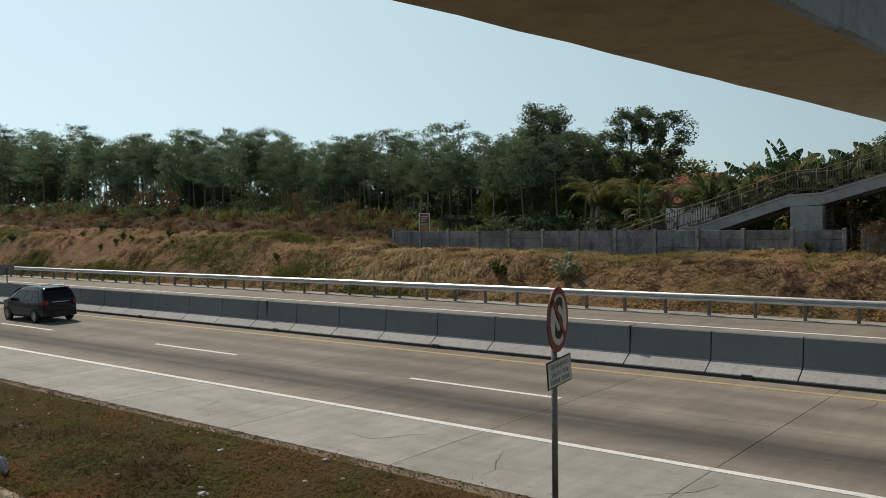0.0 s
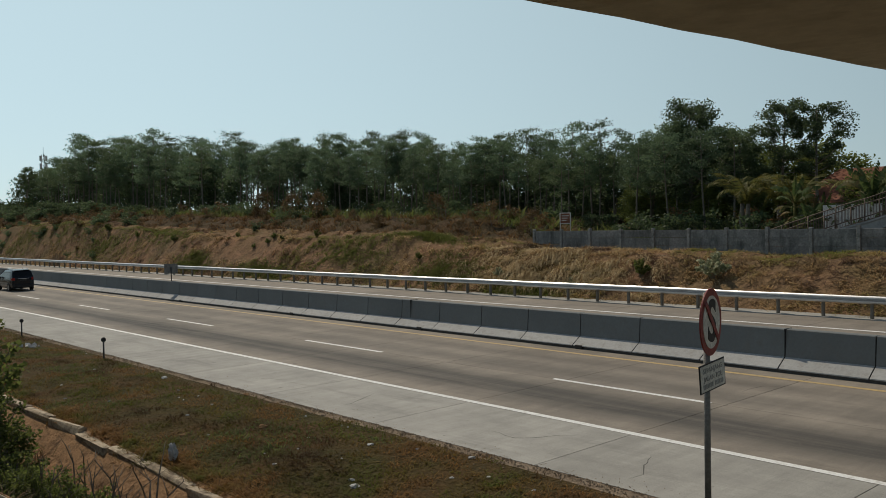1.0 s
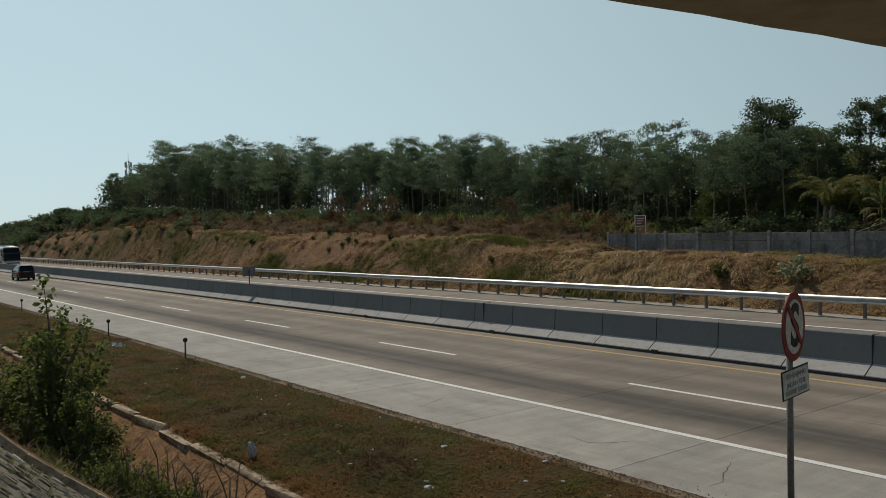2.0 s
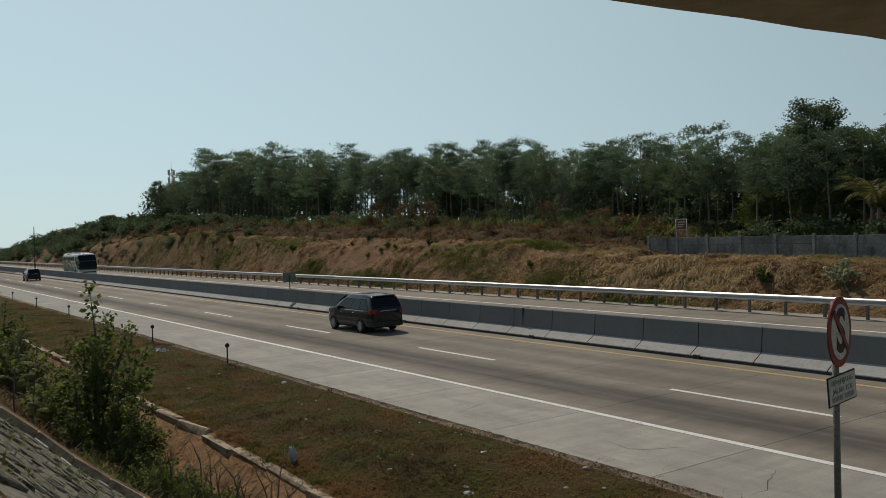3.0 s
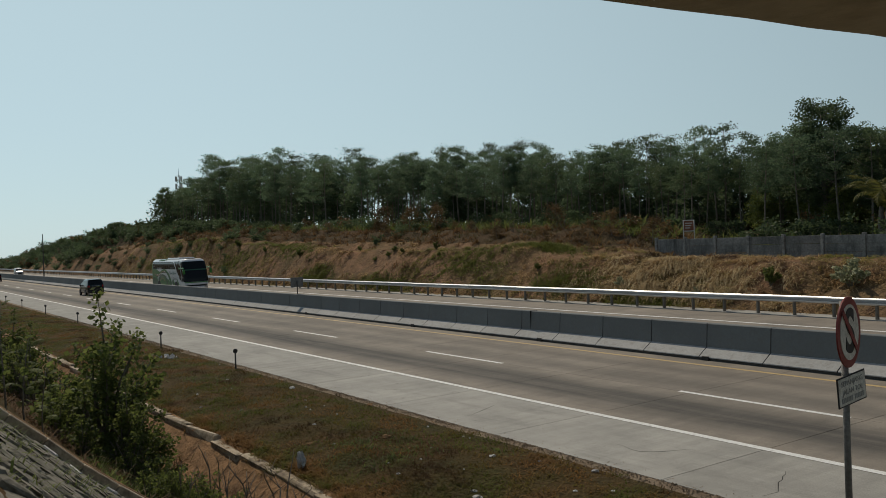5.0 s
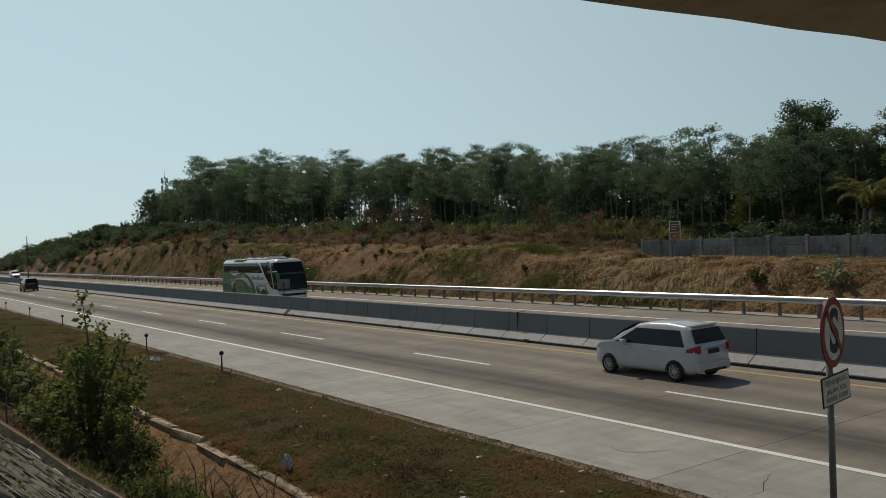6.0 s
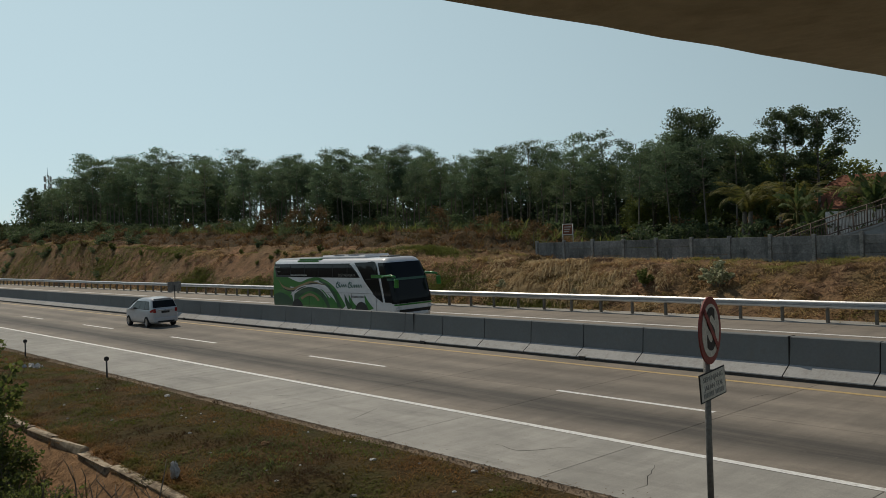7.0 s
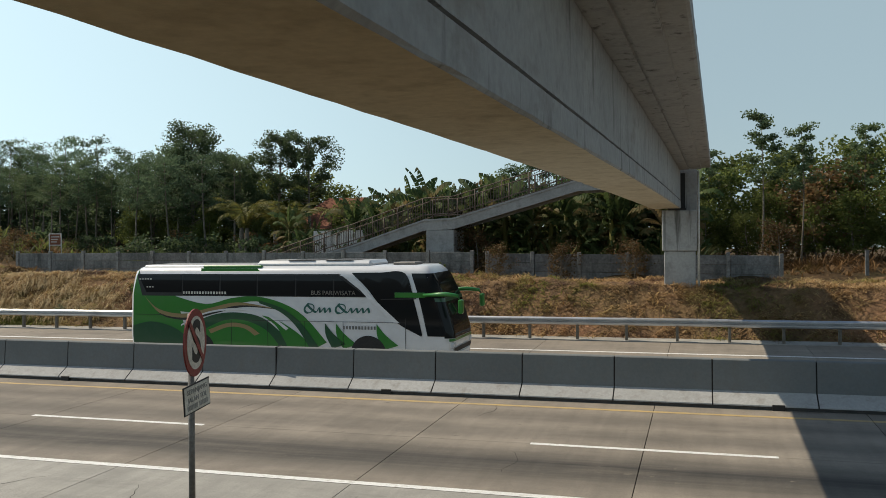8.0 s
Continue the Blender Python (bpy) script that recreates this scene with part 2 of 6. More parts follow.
M_BROWN_GRASS = leaf_mat("brown_tall_grass", (0.20, 0.115, 0.05), (0.105, 0.062, 0.028), (0.08, 0.085, 0.028), 0.58, 0.8, 0.3, None, 0.2)
M_STRAW_PALE = leaf_mat("cut_straw", (0.82, 0.66, 0.40), (0.56, 0.40, 0.20), None, 0.6, 0.8, 0.3)
M_BLADES = leaf_mat("verge_blades", (0.26, 0.142, 0.048), (0.15, 0.082, 0.028), (0.115, 0.125, 0.022), 0.48, 0.85, 0.4, (0.075, 0.045, 0.018), 0.55)
M_STEEL_DARK = rough_mat("dark_steel", (0.06, 0.06, 0.06), (0.09, 0.085, 0.08), 3, 20, 0.6, 0.3)
M_RAIL_POST = rough_mat("weathered_rail_post", (0.20, 0.18, 0.15), (0.14, 0.125, 0.10), 2, 20, 0.7, 0.1)
M_POST = rough_mat("grey_post_steel", (0.24, 0.225, 0.205), (0.16, 0.15, 0.135), 2, 20, 0.6, 0.15)
M_RUST = rough_mat("rusty_railing", (0.15, 0.11, 0.085), (0.10, 0.07, 0.055), 2, 20, 0.7, 0.2)
M_RED = rough_mat("sign_red", (0.26, 0.035, 0.03), (0.20, 0.03, 0.025), 3, 20, 0.5, bump_s=0.05)
M_SIGN_WHITE = rough_mat("sign_white", (0.66, 0.64, 0.58), (0.55, 0.53, 0.48), 3, 20, 0.5, bump_s=0.05)
M_BLACK = rough_mat("matt_black", (0.012, 0.012, 0.013), (0.02, 0.02, 0.02), 3, 20, 0.6, bump_s=0.05)
M_RUBBER = rough_mat("tyre_rubber", (0.02, 0.02, 0.02), (0.03, 0.03, 0.03), 5, 30, 0.85, world_space=False)
M_RIM = rough_mat("alloy_rim", (0.55, 0.56, 0.57), (0.45, 0.45, 0.46), 5, 30, 0.3, 0.9, bump_s=0.05, world_space=False)
M_CAR_DARK = paint_mat("dark_grey_car_paint", (0.008, 0.011, 0.016), 0.22, 0.15, 0.05, 0.3)
M_CAR_BLACK = paint_mat("black_green_car_paint", (0.007, 0.014, 0.016), 0.2, 0.25, 0.05, 0.35)
M_CAR_SILVER = paint_mat("silver_white_car_paint", (0.50, 0.51, 0.53), 0.3)
M_BUS_WHITE = paint_mat("white_bus_paint", (0.72, 0.73, 0.74), 0.3, 0.5, 0.12)
M_BUS_GREEN = paint_mat("green_bus_paint", (0.022, 0.19, 0.022), 0.3, 0.5, 0.1)
M_BUS_DKGREEN = paint_mat("dark_green_bus_paint", (0.010, 0.075, 0.03), 0.3, 0.5, 0.1)
M_BUS_GOLD = paint_mat("gold_bus_paint", (0.30, 0.22, 0.10), 0.35, 0.5, 0.1)
M_BUS_TEAL = paint_mat("teal_lettering", (0.02, 0.12, 0.10), 0.35, 0.4, 0.1)
M_GLASS, _nt, _b = node_mat("tinted_glass", (0.012, 0.014, 0.016), 0.06)
_b.inputs["IOR"].default_value = 1.28
M_TAIL, _nt, _b = node_mat("red_lens", (0.28, 0.012, 0.012), 0.15)
M_HEAD, _nt, _b = node_mat("clear_lens", (0.6, 0.62, 0.64), 0.1)
M_CHROME, _nt, _b = node_mat("chrome", (0.7, 0.7, 0.7), 0.15, 1.0)
M_ROOF_TILE = rough_mat("clay_roof_tile", (0.27, 0.11, 0.065), (0.18, 0.075, 0.05), 1, 10, 0.9)
M_HOUSE = rough_mat("whitewashed_wall", (0.68, 0.66, 0.62), (0.55, 0.53, 0.5), 1, 10, 0.9)
M_LITTER = rough_mat("white_litter", (0.62, 0.62, 0.6), (0.45, 0.44, 0.42), 8, 40, 0.7)


# ---- helpers for meshes ----
def mesh_ob(name, verts, faces, mat, parent=None, smooth=False, label="", kind=""):
    me = bpy.data.meshes.new(name)
    me.from_pydata([tuple(v) for v in verts], [], [tuple(f) for f in faces])
    me.materials.append(mat)
    if smooth:
        me.shade_smooth()
    ob = new(name, me)
    ob.parent = parent
    if label or kind:
        tagged(ob, label, "", "", kind)
    return ob


def part(name, bm, mat, parent=None, label="", smooth=False):
    me = bpy.data.meshes.new(name)
    bm.to_mesh(me)
    bm.free()
    me.materials.append(mat)
    if smooth:
        me.shade_smooth()
    ob = new(name, me)
    ob.parent = parent
    if label:
        tagged(ob, label)
    return ob


def share(name, me, parent, m):
    ob = new(name, me)
    ob.parent = parent
    ob.matrix_basis = m
    return ob


def empty(name, m, label, category, group="", kind=""):
    ob = new(name)
    ob.matrix_basis = m
    return tagged(ob, label, category, group, kind)


def box(bm, x0, y0, z0, x1, y1, z1, bevel=0.0):
    r = bmesh.ops.create_cube(bm, size=1, matrix=Matrix.Translation(((x0 + x1) / 2, (y0 + y1) / 2, (z0 + z1) / 2)) @ Matrix.Diagonal((x1 - x0, y1 - y0, z1 - z0, 1)))
    if bevel:
        es = list({e for v in r["verts"] for e in v.link_edges})
        bmesh.ops.bevel(bm, geom=es, offset=bevel, segments=1, affect="EDGES")
    return bm


def one_box(*a, bevel=0.0):
    return box(bmesh.new(), *a, bevel=bevel)


def tube(verts, faces, pts, radii, n=6):
    """Append a tapered tube through pts to the lists."""
    rings = []
    for i, p in enumerate(pts):
        p = Vector(p)
        d = Vector(pts[min(i + 1, len(pts) - 1)]) - Vector(pts[max(i - 1, 0)])
        d = d.normalized() if d.length > 1e-6 else Vector((0, 0, 1))
        a = d.orthogonal().normalized()
        b = d.cross(a)
        base = len(verts)
        for k in range(n):
            t = 2 * math.pi * k / n
            verts.append(p + (a * math.cos(t) + b * math.sin(t)) * radii[i])
        rings.append(base)
    for r0, r1 in zip(rings, rings[1:]):
        for k in range(n):
            faces.append((r0 + k, r0 + (k + 1) % n, r1 + (k + 1) % n, r1 + k))
    faces.append(tuple(rings[0] + k for k in reversed(range(n))))
    faces.append(tuple(rings[-1] + k for k in range(n)))


def tube_ob(name, pts, radii, mat, parent=None, n=8, label=""):
    v, f = [], []
    tube(v, f, pts, radii, n)
    return mesh_ob(name, v, f, mat, parent, True, label)


def extrude_profile(profile, x0, x1):
    """Verts and faces of a closed (y, z) profile drawn along x."""
    n = len(profile)
    v = [(x0, y, z) for y, z in profile] + [(x1, y, z) for y, z in profile]
    f = [(i, (i + 1) % n, n + (i + 1) % n, n + i) for i in range(n)]
    f += [tuple(reversed(range(n))), tuple(range(n, 2 * n))]
    return v, f


def road_z(y):
    return 0.02 * (y - 10.6)


# ---- ground ----
def lerp_table(x, table):
    if x <= table[0][0]:
        return table[0][1]
    for (a, u), (b, v) in zip(table, table[1:]):
        if x <= b:
            k = (x - a) / (b - a)
            return u + (v - u) * k
    return table[-1][1]


CREST = [(-400, 1.5), (-308, 2.2), (-240, 3.6), (-181, 5.0), (-140, 6.0), (-114, 6.3), (-85, 4.75), (-65, 4.05), (-40, 3.9), (-28, 3.1), (-20, 2.75), (0, 2.55), (12, 2.5), (60, 2.5)]
RIDGE = [(-400, 0.5), (-360, 2.5), (-320, 5.4), (-280, 6.8), (-235, 7.6), (-200, 8.8), (-160, 8.6), (-114, 7.1), (-75, 6.0), (-58, 5.4), (-40, 5.0), (-28, 3.4), (-10, 2.8), (60, 2.8)]


def ground_z(x, y):
    if y < 3.91:
        z = lerp_table(y, [(-160, 7), (-80, 6.5), (-40, 6), (-22, 4.6), (-13, 3.0), (-9, 2.75), (-7.2, 2.6), (-5.2, 0.75), (-4.4, 0.15), (-3.0, -0.95), (-2.3, -1.25), (-1.9, -1.2), (-1.05, -0.42), (-0.8, -0.32), (1.0, -0.12), (2.6, -0.09), (3.4, -0.125), (3.91, -0.142)])
        if y < -1.2 or y > -0.7:
            z += 0.07 * noise.noise((x * 0.7, y * 0.7, 1.3)) * min(1, 1.3 * abs(3.91 - y))
        return z
    if y < 28.5:
        return road_z(y) - 0.35
    crest, ridge = lerp_table(x, CREST), lerp_table(x, RIDGE)
    near = min(1.0, max(0.0, (x + 8) / 8))
    z = lerp_table(y, [(28.5, 0.30), (29.0, 0.40), (32.6 - 1.2 * near, 0.4 + (crest - 0.4) * 0.95), (34.0 - 1.6 * near, crest), (36.0, crest + (ridge - crest) * 0.4), (38.5, ridge), (44, ridge + 0.3), (75, ridge), (160, ridge * 0.4 - 2), (3000, -8)])
    lump = min(1, (y - 28.5) / 2) * (1 if y < 60 else 0)
    return z + lump * (0.36 * noise.noise((x * 0.22, y * 0.5, 7.1)) + 0.2 * noise.noise((x * 0.6, y * 1.1, 2.7)) + 0.13 * noise.noise((x * 1.3, y * 1.9, 4.7)))


def make_ground():
    xs = [-3000, -1500, -900, -600, -450, -380] + [-330 + 5 * i for i in range(18)] + [-240 + i for i in range(140)] + [-100 + 0.5 * i for i in range(271)] + [38, 44, 55, 80, 140, 300, 800, 3000]
    ys = [-3000, -800, -200, -80, -60, -40, -30, -22, -18, -13, -11, -9, -8, -7.2] + [-6.8 + 0.4 * i for i in range(11)] + [-2.3, -1.9, -1.5, -1.05, -0.8, -0.4, 0.2, 0.8, 1.4, 2.0, 2.6, 3.0, 3.3, 3.55, 3.902, 3.918, 12, 20, 28.45, 28.55, 29.0]
    ys += [29.5 + 0.5 * i for i in range(22)] + [41.5, 44, 47, 50, 55, 60, 68, 75, 90, 120, 160, 400, 1000, 3000]
    v = [(x, y, ground_z(x, y)) for y in ys for x in xs]
    nx = len(xs)
    f, mi = [], []
    for j in range(len(ys) - 1):
        yc = (ys[j] + ys[j + 1]) / 2
        m = 2 if 3.45 < yc < 3.91 else 0 if yc > -0.9 and yc < 3.91 else 1 if -2.9 < yc < -0.9 else 0 if yc < -2.9 else 2 if 3.91 < yc < 28.5 else 3 if yc < 35.6 else 4
        for i in range(nx - 1):
            f.append((j * nx + i, j * nx + i + 1, (j + 1) * nx + i + 1, (j + 1) * nx + i))
            mi.append(m)
    ob = mesh_ob("ground", v, f, M_GRASS_NEAR, None, True)
    for m in (M_EARTH, M_GRAVEL, M_BANK, M_FOREST_FLOOR):
        ob.data.materials.append(m)
    ob.data.polygons.foreach_set("material_index", mi)
    return tagged(ob, "dry grassy ground rising into a cut bank beside the road", "ground", "", "structure")


make_ground()


# ---- road ----
SLOPE = Matrix.Rotation(math.atan(0.02), 4, "X")


def make_road():
    road = empty("road", Matrix(), "two concrete carriageways of a toll road with sawn slab joints", "road", "", "structure")
    # bed under the slabs, seen only in the joints
    v, f = extrude_profile([(3.93, road_z(3.93) - 0.28), (28.4, road_z(28.4) - 0.28), (28.4, road_z(28.4) - 0.03), (3.93, road_z(3.93) - 0.03)], -900, 300)
    mesh_ob("road_bed", v, f, M_JOINT, road)
    columns = [("shoulder_slab", 3.90, 6.9, M_SHOULDER), ("lane_slab", 6.9, 10.6, M_LANE), ("lane_slab", 10.6, 15.35, M_LANE), ("lane_slab", 16.35, 20.2, M_LANE), ("lane_slab", 20.2, 23.8, M_LANE), ("shoulder_slab", 23.8, 28.0, M_LANE)]
    for name, y0, y1, mat in columns:
        near = y0 < 16
        bm = one_box(0.009, y0 + 0.006, -0.03, 4.991, y1 - 0.006, 0.0)
        for vert in bm.verts:
            vert.co.z += road_z(vert.co.y)
        me = bpy.data.meshes.new(name)
        bm.to_mesh(me)
        bm.free()
        me.materials.append(mat)
        lo, hi = (-16, 5) if near else (-12, 5)
        for i in range(lo, hi):
            share(name, me, road, Matrix.Translation((i * 5.0, 0, 0)))
        for a, b in ((-900, lo * 5.0), (hi * 5.0, 300)):
            v, f = extrude_profile([(y0 + .006, road_z(y0) - 0.03), (y1 - .006, road_z(y1) - 0.03), (y1 - .006, road_z(y1)), (y0 + .006, road_z(y0))], a, b)
            mesh_ob(name, v, f, mat, road, kind="stuff")

    def stripe(name, x0, x1, y, w, mat, seed=0):
        n = max(2, int((x1 - x0) / 1.2)) if x1 - x0 < 60 else 150
        rnd = random.Random(seed)
        v, f = [], []
        for i in range(n + 1):
            x = x0 + (x1 - x0) * i / n
            for s in (-1, 1):
                yy = y + s * (w / 2 + rnd.uniform(-0.006, 0.006))
                v.append((x, yy, road_z(yy) + 0.004))
            if i:
                f.append((2 * i - 2, 2 * i, 2 * i + 1, 2 * i - 1))
        return mesh_ob(name, v, f, mat, road)
    stripe("edge_line", -600, 150, 7.0, 0.19, M_WHITE_LINE)
    stripe("yellow_line", -600, 150, 14.45, 0.18, M_YELLOW_LINE)
    stripe("edge_line", -600, 150, 24.85, 0.22, M_WHITE_LINE)
    stripe("yellow_line", -600, 150, 16.75, 0.13, M_YELLOW_LINE)
    for k in range(-30, 4):
        stripe("lane_dash", -5.38 + 13 * k, -0.38 + 13 * k, 10.6, 0.16, M_WHITE_LINE, k)
        stripe("lane_dash", -2.0 + 13 * k, 3.0 + 13 * k, 20.2, 0.16, M_WHITE_LINE, k)
    # hairline cracks in the shoulder and lanes
    rnd = random.Random(8)
    for x, y, ang, n in ((-7.2, 4.6, 70, 9), (-2.4, 5.2, 20, 12), (1.8, 4.4, 80, 10), (4.6, 5.0, 35, 9), (-12.5, 5.0, 65, 9), (-18.0, 4.5, 80, 10), (7.5, 8.3, 85, 10), (-0.5, 12.2, 60, 9), (5.8, 12.8, 75, 10), (-21.5, 5.4, 30, 9)):
        v, f = [], []
        a = radians(ang)
        for i in range(n):
            w = 0.007 * (1 - abs(2 * i / (n - 1) - 1)) + 0.0025
            v += [(x - w * math.sin(a), y + w * math.cos(a), road_z(y + w) + 0.003), (x + w * math.sin(a), y - w * math.cos(a), road_z(y - w) + 0.003)]
            if i:
                f.append((2 * i - 2, 2 * i, 2 * i + 1, 2 * i - 1))
            a += rnd.gauss(0, .35)
            a = min(max(a, radians(ang - 45)), radians(ang + 45))
            x, y = x + .19 * math.cos(a), y + .19 * math.sin(a)
        mesh_ob("crack", v, f, M_JOINT, road)
    # ragged gravel along the paved edge
    rnd = random.Random(3)
    v, f = [], []
    for i in range(7000):
        x, y = rnd.uniform(-60, 16), 3.91 - abs(rnd.gauss(0, 0.24))
        if rnd.random() < 0.12:
            y = 3.92 + abs(rnd.gauss(0, 0.22))
        r = rnd.uniform(0.008, 0.028) * (1 if y < 3.91 else 0.6)
        b = len(v)
        z = ground_z(x, y) + 0.008 if y < 3.91 else road_z(y) + 0.001
        for k in range(4):
            t = k * math.pi / 2 + rnd.random()
            v.append((x + r * math.cos(t), y + r * math.sin(t), z))
        v.append((x, y, z + r))
        f += [(b + k, b + (k + 1) % 4, b + 4) for k in range(4)]
    mesh_ob("gravel", v, f, M_GRAVEL, None, kind="stuff", label="loose gravel along the edge of the concrete shoulder")["category"] = "gravel"


make_road()


# ---- median barrier ----
def make_barrier():
    top = empty("median_barrier", Matrix(), "grey precast concrete median barrier with sloped toe", "barrier", "", "structure")
    yc = 15.85

    def profile(inset=0.0):
        half = [(0.62, 0.185), (0.615, 0.215), (0.20, 0.49), (0.14, 1.262), (0.115, 1.285)]
        half = [(w - inset, z - (inset if z > 1 else 0)) for w, z in half]
        return [(yc - w, z) for w, z in half] + [(yc + w, z) for w, z in reversed(half)]
    v, f = extrude_profile(profile(), 0.018, 2.482)
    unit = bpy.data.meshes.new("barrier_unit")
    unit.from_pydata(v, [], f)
    unit.materials.append(M_BARRIER_SHADE)
    unit.materials.append(M_TOE_LIT)
    # sloped toe gets the sunlit tone, everything else keeps the shaded one
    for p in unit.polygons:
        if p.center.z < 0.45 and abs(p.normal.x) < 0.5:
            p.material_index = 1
    for i in range(-64, 16):
        share("barrier_unit", unit, top, Matrix.Translation((-1.07 + 2.5 * i, 0, 0)))
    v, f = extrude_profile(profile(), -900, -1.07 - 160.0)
    mesh_ob("barrier_run", v, f, M_BARRIER_SHADE, top, kind="stuff")
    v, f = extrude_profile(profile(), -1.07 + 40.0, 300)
    mesh_ob("barrier_run", v, f, M_BARRIER_SHADE, top, kind="stuff")
    v, f = extrude_profile(profile(0.03), -170, 45)
    mesh_ob("barrier_core", v, f, M_JOINT, top)
    v, f = extrude_profile([(yc - .56, 0.0), (yc + .56, 0.0), (yc + .56, 0.19), (yc - .56, 0.19)], -900, 300)
    mesh_ob("barrier_footing", v, f, M_STEEL_DARK, top)
    # weep holes low in the barrier
    for x in (-16.9, -8.3, 2.6, 13.0, -27.0, -40.0):
        part("drain_hole", one_box(x - .15, yc - .635, 0.06, x + .15, yc - .55, 0.235, bevel=0.01), M_BLACK, top)
    for x in (-17.95, -1.07, 15.9):
        part("expansion_joint", one_box(x - .012, yc - .20, 0.52, x + .012, yc + .20, 1.296), M_BLACK, top)


make_barrier()


# ---- guardrail ----
def make_guardrail():
    g = empty("guardrail", Matrix(), "galvanised W-beam guardrail on short steel posts", "guardrail", "", "structure")
    y, zb = 28.1, road_z(28.1) - 0.05
    zt = 1.30
    wave = [(0, 0), (0.035, 0.03), (0.085, 0.055), (0.085, 0.10), (0.02, 0.135), (0.0, 0.155), (0.02, 0.175), (0.085, 0.21), (0.085, 0.255), (0.035, 0.28), (0, 0.31)]

    def rail(x0, x1):
        prof = [(y - a, zt - 0.31 + b) for a, b in wave] + [(y - a + 0.005, zt - 0.31 + b) for a, b in reversed(wave)]
        return extrude_profile(prof, x0, x1)
    v, f = rail(0, 4.2)
    me = bpy.data.meshes.new("rail_beam")
    me.from_pydata(v, [], f)
    me.materials.append(M_GALV)
    for i in range(-30, 12):
        share("rail_beam", me, g, Matrix.Translation((i * 4.0, -0.006 * (i % 2), 0)) @ pose(0, 0, 0.006 * ((i * 7) % 3 - 1)))
    for a, b in ((-700, -120), (48.2, 200)):
        v, f = rail(a, b)
        mesh_ob("rail_beam", v, f, M_GALV, g, kind="stuff")
    bm = bmesh.new()
    box(bm, -0.055, y + 0.03, zb - 0.3, 0.055, y + 0.17, zt + 0.01, 0.008)
    box(bm, -0.05, y + 0.002, zt - 0.26, 0.05, y + 0.03, zt - 0.05)
    me = bpy.data.meshes.new("rail_post")
    bm.to_mesh(me)
    bm.free()
    me.materials.append(M_RAIL_POST)
    for i in range(-60, 20):
        share("rail_post", me, g, Matrix.Translation((i * 2.0 + 0.25, 0, 0)))
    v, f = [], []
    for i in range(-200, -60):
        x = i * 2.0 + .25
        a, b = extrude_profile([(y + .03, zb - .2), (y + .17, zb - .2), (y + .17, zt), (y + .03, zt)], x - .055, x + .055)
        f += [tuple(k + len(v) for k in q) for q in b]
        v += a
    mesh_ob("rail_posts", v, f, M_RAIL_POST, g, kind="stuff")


make_guardrail()


v, f = extrude_profile([(28.0, road_z(28) - .2), (28.85, road_z(28) - .2), (28.85, road_z(28) + .07), (28.03, road_z(28) + .025)], -500, 200)
tagged(mesh_ob("kerb_strip", v, f, M_SHOULDER), "low pale concrete strip under the guardrail", "kerb", "", "structure")


# ---- footbridge ----
def bridge_x(y):
    return 8.45 + 0.0204 * y


def bridge_z(y):
    return 5.4 + 0.0209 * y - 0.0002 * y * y


